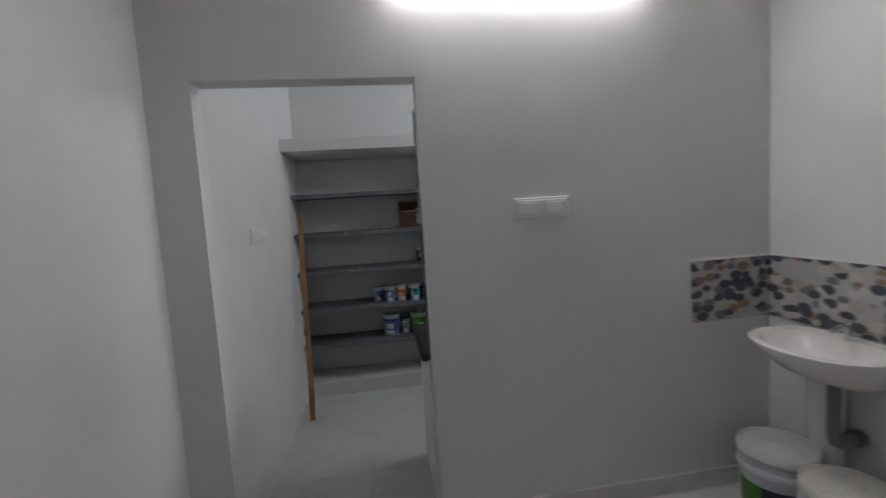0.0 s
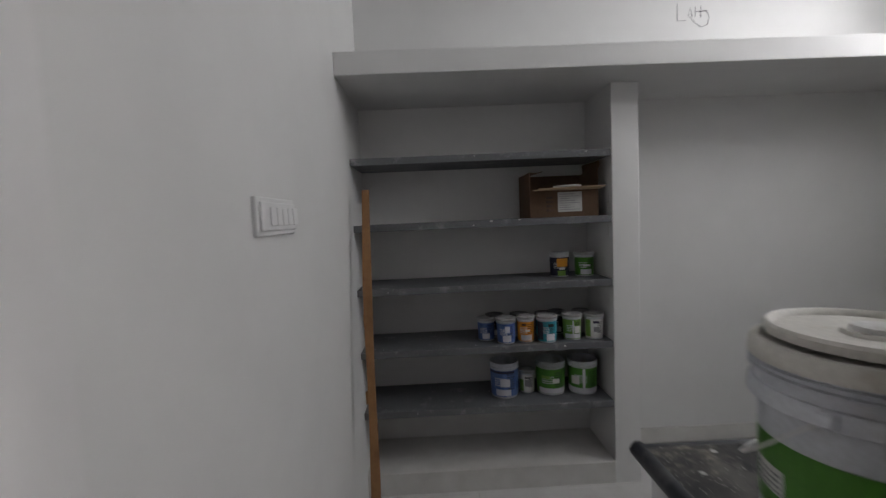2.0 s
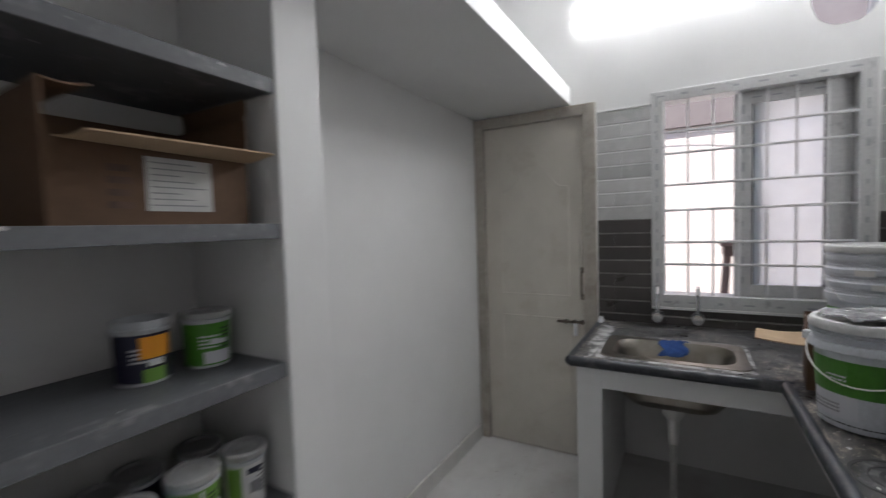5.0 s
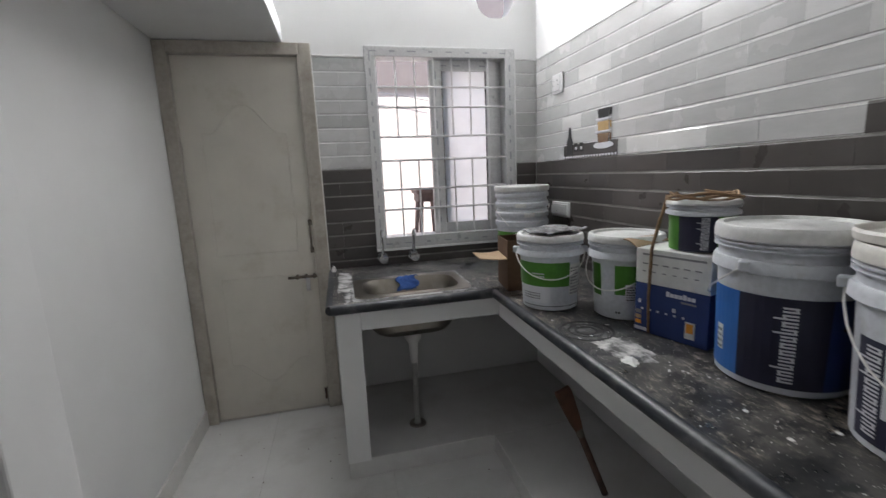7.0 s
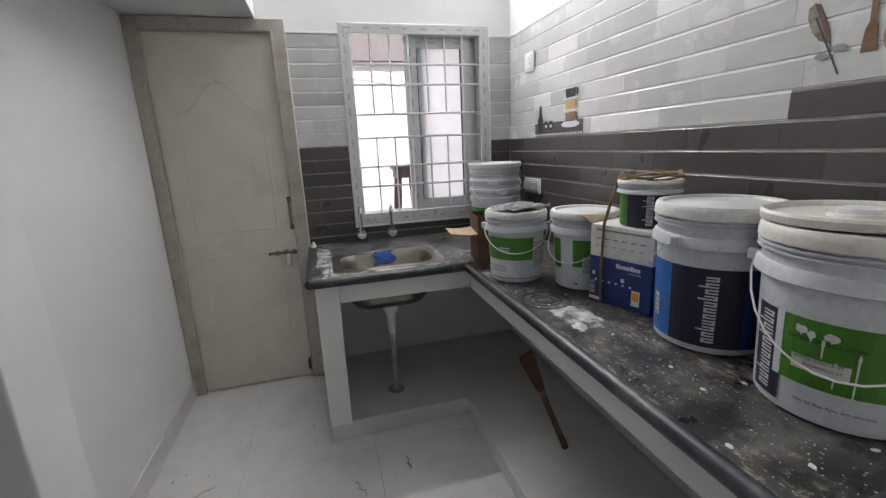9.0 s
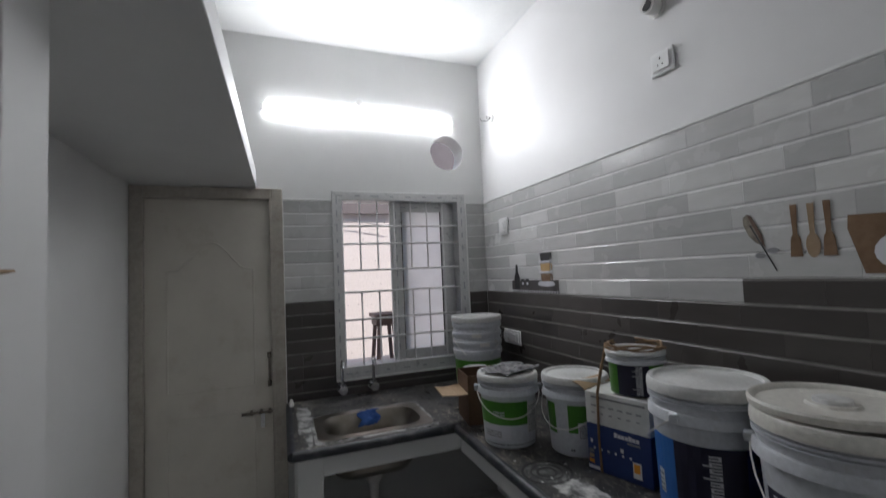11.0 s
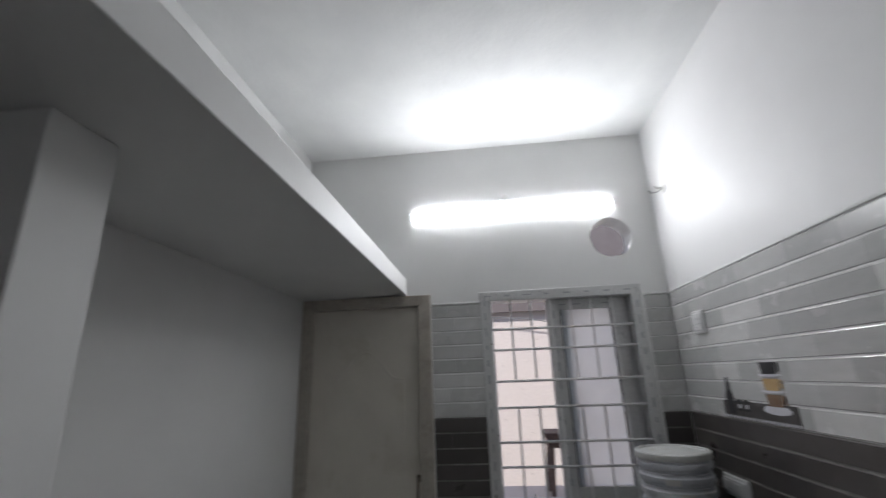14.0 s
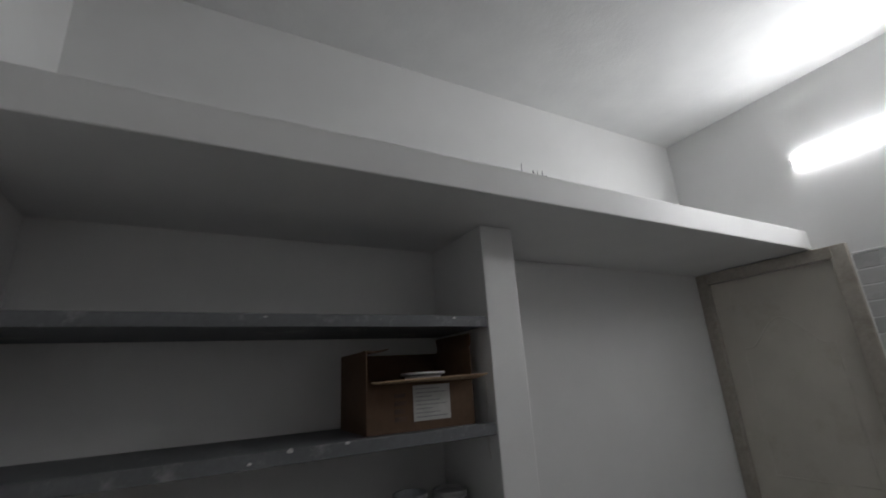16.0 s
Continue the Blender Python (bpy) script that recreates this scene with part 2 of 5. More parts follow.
TILE_D = toned("dark_brown_glazed_tile", [(0.060, 0.053, 0.050), (0.075, 0.067, 0.063), (0.052, 0.047, 0.046), (0.066, 0.058, 0.055)], 0.26, (0.12, 0.115, 0.11))

PEBBLE = material("printed_pebble_tile", (0.5, 0.5, 0.5), 0.25)
vor = PEBBLE.node_tree.nodes.new("ShaderNodeTexVoronoi")
vor.inputs["Scale"].default_value = 21
vor.inputs["Randomness"].default_value = 0.9
PEBBLE.node_tree.links.new(coords(PEBBLE, (0.75, 0.75, 1.15)), vor.inputs["Vector"])
sep = PEBBLE.node_tree.nodes.new("ShaderNodeSeparateColor")
PEBBLE.node_tree.links.new(vor.outputs["Color"], sep.inputs[0])
pcol = PEBBLE.node_tree.nodes.new("ShaderNodeValToRGB")
pcol.color_ramp.interpolation = "CONSTANT"
for _ in range(4):
    pcol.color_ramp.elements.new(0.5)
for e, (p, c) in zip(pcol.color_ramp.elements, [(0, (0.085, 0.09, 0.11)), (0.25, (0.17, 0.18, 0.20)), (0.42, (0.27, 0.18, 0.125)), (0.56, (0.50, 0.48, 0.46)), (0.75, (0.075, 0.08, 0.10)), (0.9, (0.42, 0.38, 0.34))]):
    e.position, e.color = p, (*c, 1)
PEBBLE.node_tree.links.new(sep.outputs[0], pcol.inputs[0])
pgap = ramp(PEBBLE, vor.outputs["Distance"], [(0.50, (0, 0, 0)), (0.66, (1, 1, 1))])
link_in(PEBBLE, mix(PEBBLE, pgap, pcol.outputs[0], (0.44, 0.43, 0.43)), "Base Color")


def glow(name, colour, strength):
    m = material(name, colour, 0.4)
    b = m.node_tree.nodes["Principled BSDF"]
    b.inputs["Emission Color"].default_value = (*colour, 1)
    b.inputs["Emission Strength"].default_value = strength
    return m


TUBEGLOW = glow("lit_tube", (0.96, 0.985, 1.0), TUBE_POWER)
HALLGLOW = glow("lit_hall_tube", (1.0, 0.965, 0.945), HALL_POWER)
FROST = bpy.data.materials.new("frosted_glass")
FROST.use_nodes = True
fn = FROST.node_tree
fb = fn.nodes["Principled BSDF"]
fb.inputs["Base Color"].default_value = (0.92, 0.94, 0.97, 1)
fb.inputs["Roughness"].default_value = 0.35
fb.inputs["Transmission Weight"].default_value = 0.95
fb.inputs["IOR"].default_value = 1.15
through_light = fn.nodes.new("ShaderNodeBsdfTranslucent")
link_from = ramp(FROST, noise_tex(FROST, 4, 5), [(0.35, (0.93, 0.96, 0.97)), (0.75, (0.76, 0.79, 0.81))])
fn.links.new(link_from, through_light.inputs["Color"])
both = fn.nodes.new("ShaderNodeMixShader")
both.inputs[0].default_value = 0.65
fn.links.new(fb.outputs[0], both.inputs[1])
fn.links.new(through_light.outputs[0], both.inputs[2])
fn.links.new(both.outputs[0], fn.nodes["Material Output"].inputs["Surface"])


# ---- mesh helpers ----
def part(name, bm, mat, parent=None, label="", smooth=False):
    """Links a bmesh as one mesh object, under a thing where one is given."""
    me = bpy.data.meshes.new(name)
    bmesh.ops.recalc_face_normals(bm, faces=bm.faces)
    bm.to_mesh(me)
    bm.free()
    if mat:
        me.materials.append(mat)
    if smooth:
        for p in me.polygons:
            p.use_smooth = True
        me.set_sharp_from_angle(angle=radians(38))
    ob = new(name, me)
    if parent:
        ob.parent = parent
    if label:
        tagged(ob, label)
    return ob


def thing(name, x=0, y=0, z=0, rz=0, label="", category="", group=""):
    e = new(name)
    e.empty_display_size = 0.05
    e.matrix_world = pose(x, y, z, 0, 0, rz)
    return tagged(e, label, category, group)


def box(x0, x1, y0, y1, z0, z1, bevel=0.0, bm=None, segs=2):
    bm = bm or bmesh.new()
    geo = bmesh.ops.create_cube(bm, size=1)["verts"]
    for v in geo:
        v.co = Vector(((x0 + x1) / 2 + v.co.x * (x1 - x0), (y0 + y1) / 2 + v.co.y * (y1 - y0), (z0 + z1) / 2 + v.co.z * (z1 - z0)))
    if bevel:
        edges = list({e for v in geo for e in v.link_edges})
        bmesh.ops.bevel(bm, geom=edges, offset=bevel, segments=segs, affect="EDGES", profile=0.5)
    return bm


def lathe(profile, segs=40, bm=None):
    """Turns (radius, height) pairs round z."""
    bm = bm or bmesh.new()
    rings = []
    for r, z in profile:
        if r < 1e-5:
            rings.append([bm.verts.new((0, 0, z))])
        else:
            rings.append([bm.verts.new((r * math.cos(2 * math.pi * i / segs), r * math.sin(2 * math.pi * i / segs), z)) for i in range(segs)])
    for a, b in zip(rings, rings[1:]):
        for i in range(segs):
            j = (i + 1) % segs
            if len(a) == 1 and len(b) == 1:
                continue
            if len(a) == 1:
                bm.faces.new((a[0], b[i], b[j]))
            elif len(b) == 1:
                bm.faces.new((a[i], a[j], b[0]))
            else:
                bm.faces.new((a[i], a[j], b[j], b[i]))
    return bm


def rod(points, r, segs=10, bm=None):
    """A round bar along points, with flat ends."""
    bm = bm or bmesh.new()
    pts = [Vector(p) for p in points]
    rings, side = [], None
    for i, p in enumerate(pts):
        d = (pts[min(i + 1, len(pts) - 1)] - pts[max(i - 1, 0)]).normalized()
        if side is None:
            side = d.orthogonal().normalized()
        side = (side - d * side.dot(d)).normalized()
        up = d.cross(side)
        rings.append([bm.verts.new(p + r * (math.cos(2 * math.pi * k / segs) * side + math.sin(2 * math.pi * k / segs) * up)) for k in range(segs)])
    for a, b in zip(rings, rings[1:]):
        for k in range(segs):
            bm.faces.new((a[k], a[(k + 1) % segs], b[(k + 1) % segs], b[k]))
    bm.faces.new(rings[0][::-1])
    bm.faces.new(rings[-1])
    return bm


def wall_sheet(place, us, vs, holes, depth, ring=None):
    """A wall with real openings: place(u, v, d) gives a point; cells of the grid us x vs that lie in a hole are left open.
    ring: (u, v, radius, half side of its cell) of a round opening, whose square cell must be one of the holes."""
    bm = bmesh.new()
    us, vs = sorted(set(us)), sorted(set(vs))
    known = {}

    def vert(u, v, d):
        key = (round(u, 5), round(v, 5), d)
        if key not in known:
            known[key] = bm.verts.new(place(u, v, d))
        return known[key]

    def is_open(i, j):
        if not (0 <= i < len(us) - 1 and 0 <= j < len(vs) - 1):
            return True
        u, v = (us[i] + us[i + 1]) / 2, (vs[j] + vs[j + 1]) / 2
        return any(a < u < b and c < v < d for a, b, c, d in holes)

    def in_ring(i, j):
        if not ring or not (0 <= i < len(us) - 1 and 0 <= j < len(vs) - 1):
            return False
        u, v = (us[i] + us[i + 1]) / 2, (vs[j] + vs[j + 1]) / 2
        return abs(u - ring[0]) < ring[3] and abs(v - ring[1]) < ring[3]

    for i in range(len(us) - 1):
        for j in range(len(vs) - 1):
            if is_open(i, j):
                continue
            c = [(us[i], vs[j]), (us[i + 1], vs[j]), (us[i + 1], vs[j + 1]), (us[i], vs[j + 1])]
            for d in (0, depth):
                bm.faces.new([vert(*p, d) for p in c])
            for k, (di, dj) in enumerate(((0, -1), (1, 0), (0, 1), (-1, 0))):
                if is_open(i + di, j + dj) and not in_ring(i + di, j + dj):
                    a, b = c[k], c[(k + 1) % 4]
                    bm.faces.new([vert(*a, 0), vert(*b, 0), vert(*b, depth), vert(*a, depth)])
    if ring:
        u0, v0, r, h = ring
        n = 32
        for d in (0, depth):
            for k in range(n):
                quad = []
                for kk, out in ((k, 0), (k + 1, 0), (k + 1, 1), (k, 1)):
                    a = 2 * math.pi * kk / n
                    s = h / max(abs(math.cos(a)), abs(math.sin(a))) if out else r * (1 + 0.015 * math.sin(5 * a) + 0.012 * math.sin(9 * a + 1))
                    quad.append(vert(u0 + s * math.cos(a), v0 + s * math.sin(a), d))
                bm.faces.new(quad)
        for k in range(n):
            pts = []
            for kk, d in ((k, 0), (k + 1, 0), (k + 1, depth), (k, depth)):
                a = 2 * math.pi * kk / n
                s = r * (1 + 0.015 * math.sin(5 * a) + 0.012 * math.sin(9 * a + 1))
                pts.append(vert(u0 + s * math.cos(a), v0 + s * math.sin(a), d))
            bm.faces.new(pts)
    return bm


def structure(name, bm, mat, label, smooth=False):
    return tagged(part(name, bm, mat, None, label, smooth), kind="structure", category="building part")


# ---- large structure ----
DOOR_Y0, DOOR_Y1, DOOR_Z = 1.98, 2.738, 2.10
WIN_Y0, WIN_Y1, WIN_Z0, WIN_Z1 = 0.81, 1.697, 0.953, 2.098
TILE_TOP, COUNTER_Z = 2.037, 0.855
HOLE = (0.918, 2.382, 0.118, 0.15)
hy, hz, hh = HOLE[0], HOLE[1], HOLE[3]
structure("wall_east", wall_sheet(lambda u, v, d: (XE + d, u, v), [0.40, hy - hh, hy + hh, WIN_Y0, WIN_Y1, DOOR_Y0, DOOR_Y1, 2.86], [-0.1, WIN_Z0, WIN_Z1, DOOR_Z, hz - hh, hz + hh, ZC],
          [(WIN_Y0, WIN_Y1, WIN_Z0, WIN_Z1), (DOOR_Y0, DOOR_Y1, -0.1, DOOR_Z), (hy - hh, hy + hh, hz - hh, hz + hh)], 0.15, HOLE), WALL,
          "white painted kitchen wall with window and door")
structure("wall_north", box(XW - 0.12, XE, YN, YN + 0.12, -0.1, ZC), WALL, "white painted plaster wall above the loft")
structure("wall_west", box(XW - 0.135, XW, YS - 0.0025, YN, -0.1, ZC), WALL, "white painted kitchen wall with a switchboard")
OP_X0, OP_X1, OP_Z = XW, 0.674, 2.166
structure("wall_partition", wall_sheet(lambda u, v, d: (u, YH + d, v), [HW - 0.12, OP_X0, OP_X1, XE], [-0.1, OP_Z, ZC], [(OP_X0, OP_X1, -0.1, OP_Z)], YS - 0.0025 - YH),
          HALLW, "white partition wall with a plain doorless opening")
structure("wall_hall_west", box(HW - 0.12, HW, HS, YH, -0.1, ZC), HALLW, "white painted hall wall")
structure("wall_hall_east", box(HE, HE + 0.12, HS, YH, -0.1, ZC), HALLW, "white painted hall wall behind the basin")
structure("wall_hall_south", box(HW - 0.12, HE + 0.12, HS - 0.12, HS, -0.1, ZC), HALLW, "white painted hall wall")
structure("ceiling", box(HW - 0.2, XE + 0.15, HS - 0.2, YN + 0.2, ZC, ZC + 0.12), CEIL, "rough white painted ceiling")
structure("loft_slab", box(XW, XE, 2.12, YN, 2.105, 2.205, 0.004), WALL, "white painted concrete loft slab over the shelves")
structure("ground", box(-40, 60, -40, 40, -0.3, -0.1), OUTGRND, "concrete ground around the house")

# shelf recess: side pier and plinth
structure("shelf_pier", box(1.058, 1.198, 2.365, YN, 0, 2.105, 0.004), WALL, "white plastered pier beside the stone shelves")
structure("shelf_plinth", box(XW, 1.058, 2.365, YN, 0, 0.12, 0.003), SKIRT, "pale tiled plinth under the shelves")

# raised platform under the counters
structure("counter_platform", box(0.70, 2.235, YS, 1.236, 0, 0.09, 0.003), FLOOR, "pale tiled platform under the counter")
structure("sink_platform", box(2.235, XE, YS, 1.945, 0, 0.0925, 0.003), FLOOR, "pale tiled platform under the sink")

# skirtings
structure("baseboard", box(1.198, XE - 0.02, YN - 0.012, YN, 0, 0.098, 0.003), SKIRT, "pale grey skirting tile along the wall")
structure("baseboard", box(OP_X1 + 0.02, HE, YH - 0.012, YH, 0, 0.10, 0.003), SKIRT, "pale grey skirting tile in the hall")
structure("baseboard", box(HE - 0.012, HE, HS, YH - 0.012, 0, 0.10, 0.003), SKIRT, "pale grey skirting tile in the hall")

# stone shelves
SHELF_Z = (1.777, 1.440, 1.108, 0.779, 0.455)
for z in SHELF_Z:
    s = thing("stone_shelf", XW, 2.365, z, label="grey stone shelf slab built into the recess", category="shelf", group="stone shelves")
    part("slab", box(0.001, 1.327, 0.0125, 0.374, -0.034, 0, 0.002), STONE, s)
    part("front_edge", box(0.001, 1.327, 0.006, 0.012, -0.035, 0.0005, 0.002), STONEEDGE, s, "paler grey front edge")

# ---- kitchen counter ----
counter = thing("granite_counter", 0.64, YS, 0, label="dusty black granite worktop on white concrete supports", category="counter")
SX0, SX1, SY0, SY1 = 2.262, 2.575, 1.35, 1.83                # sink cut-out
slab_place = lambda u, v, d: (u - 0.64, v - YS, COUNTER_Z - d)
bm = wall_sheet(slab_place, [0.655, 2.195, SX0, SX1, XE], [YS, 1.228, SY0, SY1, 1.955], [(0.655, 2.195, 1.228, 1.955), (SX0, SX1, SY0, SY1)], 0.022)
part("worktop", bm, GRANITE, counter)


def nosing(points):
    bm = bmesh.new()
    return rod([(x - 0.64, y - YS, COUNTER_Z - 0.018) for x, y in points], 0.0215, 12, bm)


part("front_edge", nosing([(0.645, 1.238), (2.18, 1.238)]), NOSING, counter, "rounded black granite edge", True)
part("sink_edge", nosing([(2.18, 1.218), (2.18, 1.965)]), NOSING, counter, "rounded black granite edge", True)
part("end_edge", nosing([(0.645, YS), (0.645, 1.259)]), NOSING, counter, "rounded black granite edge", True)
part("side_edge", nosing([(2.18, 1.965), (XE, 1.965)]), NOSING, counter, "rounded black granite edge", True)
bm = box(0.12, 2.215 - 0.64, 0.475, 0.547, 0.712, 0.8325, 0.004)
part("front_beam", bm, WALL, counter, "white painted beam")
bm = box(2.215 - 0.64, 2.285 - 0.64, 0.547, 1.183, 0.722, 0.832, 0.004)
part("sink_beam", bm, WALL, counter, "white painted beam")
bm = box(2.215 - 0.64, XE - 0.64, 1.183, 1.287, 0.0925, 0.832, 0.004)
part("sink_leg", bm, WALL, counter, "white painted support wall")
bm = box(0.02, 0.12, 0.0, 0.56, 0, 0.832, 0.004)
part("end_support", bm, WALL, counter, "white painted support wall")

# sink
sink = thing("kitchen_sink", (SX0 + SX1) / 2, (SY0 + SY1) / 2, COUNTER_Z, label="stained stainless steel sink set in the counter", category="sink")


def rounded(hx, hy, r, z, n=6):
    pts = []
    for cx, cy, a0 in ((hx - r, hy - r, 0), (-hx + r, hy - r, 90), (-hx + r, -hy + r, 180), (hx - r, -hy + r, 270)):
        for i in range(n + 1):
            a = radians(a0 + 90 * i / n)
            pts.append(Vector((cx + r * math.cos(a), cy + r * math.sin(a), z)))
    return pts


def loft(loops, cap=True):
    bm = bmesh.new()
    rings = [[bm.verts.new(p) for p in lp] for lp in loops]
    for a, b in zip(rings, rings[1:]):
        n = len(a)
        for i in range(n):
            bm.faces.new((a[i], a[(i + 1) % n], b[(i + 1) % n], b[i]))
    if cap:
        bm.faces.new(rings[-1])
    return bm


hx, hyy = (SX1 - SX0) / 2, (SY1 - SY0) / 2
bm = loft([rounded(hx + 0.03, hyy + 0.03, 0.05, 0.001), rounded(hx + 0.028, hyy + 0.028, 0.05, 0.005), rounded(hx - 0.012, hyy - 0.012, 0.09, 0.004), rounded(hx - 0.03, hyy - 0.03, 0.10, -0.03), rounded(hx - 0.033, hyy - 0.035, 0.12, -0.19), rounded(hx - 0.06, hyy - 0.06, 0.10, -0.222), rounded(hx - 0.12, hyy - 0.12, 0.05, -0.235)])
part("bowl", bm, STEEL, sink, smooth=True)
part("drain", lathe([(0.0, -0.231), (0.035, -0.231), (0.04, -0.234)], 24), CHROME, sink, "chrome drain", True)
bm = loft([[Vector((p.x, p.y, p.z)) for p in rounded(hx + 0.055, hyy + 0.042, 0.03, 0.0012)], [Vector((p.x, p.y, p.z)) for p in rounded(hx + 0.03, hyy + 0.03, 0.05, 0.002)]], False)
part("cement_bed", bm, SMEAR, sink, "smeared white cement around the rim")
waste = thing("sink_waste_pipe", 2.45, 1.585, 0.0925, label="white plastic sink waste pipe under the counter", category="pipe")
part("pipe", rod([(0, 0, 0), (0.003, 0, 0.20), (0, 0, 0.41)], 0.0145, 14), PIPED, waste, "clouded thin flexible pipe", True)
part("trap", lathe([(0.0, 0.345), (0.019, 0.345), (0.021, 0.40), (0.024, 0.45), (0.030, 0.46), (0.042, 0.475), (0.043, 0.51), (0.034, 0.528), (0.0, 0.530)], 20), PIPEW, waste, "white plastic coupling", True)
part("floor_flange", lathe([(0.045, 0.0), (0.043, 0.006), (0.02, 0.008)], 24), STEEL, waste, "steel floor flange", True)

cloth = thing("blue_cloth", SX1 - 0.02, 1.585, COUNTER_Z, label="crumpled blue cloth hung over the sink rim", category="cloth")
bm = bmesh.new()
bmesh.ops.create_grid(bm, x_segments=14, y_segments=12, size=0.5)
for v in bm.verts:
    u, w = v.co.x, v.co.y
    v.co = Vector((-0.02 + 0.055 * u - 0.012 * w, 0.10 * w + 0.012 * math.sin(9 * u), 0.012 - 0.07 * max(0, 0.3 - u) + 0.007 * noise.noise((u * 5, w * 6, 0))))
bmesh.ops.solidify(bm, geom=bm.faces[:], thickness=0.004)
part("fabric", bm, CLOTH, cloth, smooth=True)

# ---- door ----
door = tagged(thing("door_1", XE, DOOR_Y0, 0), "closed cream moulded door in a smeared beige frame", "door", kind="structure")
W = DOOR_Y1 - DOOR_Y0
F = 0.062
part("door_frame", box(-0.022, 0.10, 0, F, 0, DOOR_Z, 0.004), DFRAME, door, "beige painted jamb")
part("door_frame", box(-0.022, 0.10, W - F, W, 0, DOOR_Z, 0.004), DFRAME, door, "beige painted jamb")
part("door_frame", box(-0.022, 0.10, F, W - F, DOOR_Z - F, DOOR_Z, 0.004), DFRAME, door, "beige painted head")
part("door_frame", box(-0.0225, -0.012, F - 0.004, F + 0.012, 0.0, DOOR_Z - F, 0.002), DFRAME, door, "beige painted stop")


def arch_outline(y0, y1, z0, z1, rise, n=24):
    """A panel outline with a curved, shouldered head."""
    pts = [(y0, z0), (y1, z0)]
    for i in range(n + 1):
        u = i / n
        y = y1 + (y0 - y1) * u
        h = max(0.0, math.cos((u - 0.5) * math.pi * 1.25)) ** 1.5
        pts.append((y, z1 + rise * h))
    return pts


# filler added to stop light leaking under the leaf, in the dirt's brown
part("gap_strip", box(0.004, 0.10, F + 0.001, W - F - 0.001, 0.0005, 0.0055), DFRAME, door, "dirty brown strip added to block light under the door")
leaf = bmesh.new()
box(0.012, 0.045, F, W - F, 0.006, DOOR_Z - F - 0.003, 0.002, leaf)
leaf_ob = part("leaf", leaf, DOOR, door, "cream enamelled leaf")


def moulding(outline, x, r):
    pts = [(x, y, z) for y, z in outline]
    bm = bmesh.new()
    for a, b in zip(pts, pts[1:] + pts[:1]):
        rod([a, b], r, 6, bm)
    return bm


part("moulding", moulding(arch_outline(0.165, W - 0.165, 0.98, 1.64, 0.15), 0.0150, 0.0062), DOOR, leaf_ob, smooth=True)
part("moulding", moulding([(y, 1.07 - z) for y, z in arch_outline(0.165, W - 0.165, 0.23, 0.74, 0.12)], 0.0150, 0.0062), DOOR, leaf_ob, smooth=True)
part("pull_handle", rod([(0.012, 0.088, 1.14), (-0.022, 0.088, 1.135), (-0.026, 0.088, 1.06), (-0.022, 0.088, 0.985), (0.012, 0.088, 0.98)], 0.006, 8), TARNISH, leaf_ob, "steel pull handle", True)
for z in (1.135, 0.975):
    part("handle_plate", box(0.006, 0.0125, 0.077, 0.099, z - 0.012, z + 0.022, 0.002), TARNISH, leaf_ob)
part("slide_bolt", rod([(-0.012, 0.235, 0.828), (-0.012, 0.03, 0.828)], 0.008, 10), TARNISH, leaf_ob, "steel sliding bolt", True)
for y in (0.09, 0.135, 0.185):
    part("bolt_guide", box(-0.015, 0.0125, y - 0.008, y + 0.008, 0.815, 0.841, 0.003), TARNISH, leaf_ob)
part("bolt_hasp", box(-0.017, -0.010, 0.115, 0.139, 0.745, 0.828, 0.003), CHROME, leaf_ob, "steel hasp")
part("bottom_bolt", rod([(-0.002, 0.075, 0.03), (-0.002, 0.075, 0.13)], 0.006, 8), STEEL, leaf_ob, "steel tower bolt", True)
part("bolt_plate", box(0.004, 0.0125, 0.058, 0.094, 0.045, 0.115, 0.002), DARKWOOD, leaf_ob)

# ---- window ----
WY, WH = WIN_Y1 - WIN_Y0, WIN_Z1 - WIN_Z0
win = tagged(thing("window_1", XE, WIN_Y0, WIN_Z0), "grey sliding window half open behind a white grille", "window", kind="structure")
T = 0.055
for a in (box(-0.012, 0.10, 0, T, 0, WH, 0.003), box(-0.012, 0.10, WY - T, WY, 0, WH, 0.003), box(-0.012, 0.10, T, WY - T, WH - T, WH, 0.003), box(-0.012, 0.12, T, WY - T, 0, T + 0.012, 0.003)):
    part("window_frame", a, UPVC, win)
part("putty_line", box(-0.013, -0.002, -0.012, -0.0005, -0.01, WH, 0.002), GROUT, win, "rough white putty")
part("putty_line", box(-0.013, -0.002, 0, WY, -0.014, -0.0005, 0.002), GROUT, win, "rough white putty")

rnd = random.Random(17)


def film_marks(name, cells, parent):
    """Small dark printed marks on the protective film."""
    bm = bmesh.new()
    for x, y, z, along in cells:
        a, b = rnd.uniform(0.010, 0.026), rnd.uniform(0.003, 0.006)
        if along == "z":
            box(x - 0.0006, x, y - b, y + b, z - a, z + a, bm=bm)
        else:
            box(x - 0.0006, x, y - a, y + a, z - b, z + b, bm=bm)
    tagged(part(name, bm, FILMINK, parent, "grey marks printed on protective film"), kind="stuff")


film_marks("film_print", [(-0.0122, WY - T / 2, 0.07 + 0.085 * i, "z") for i in range(13)] + [(-0.0122, T / 2, 0.10 + 0.085 * i, "z") for i in range(12)]
           + [(-0.0122, 0.07 + 0.11 * i, WH - T / 2, "y") for i in range(8)] + [(-0.0122, 0.09 + 0.12 * i, T / 2, "y") for i in range(7)], win)


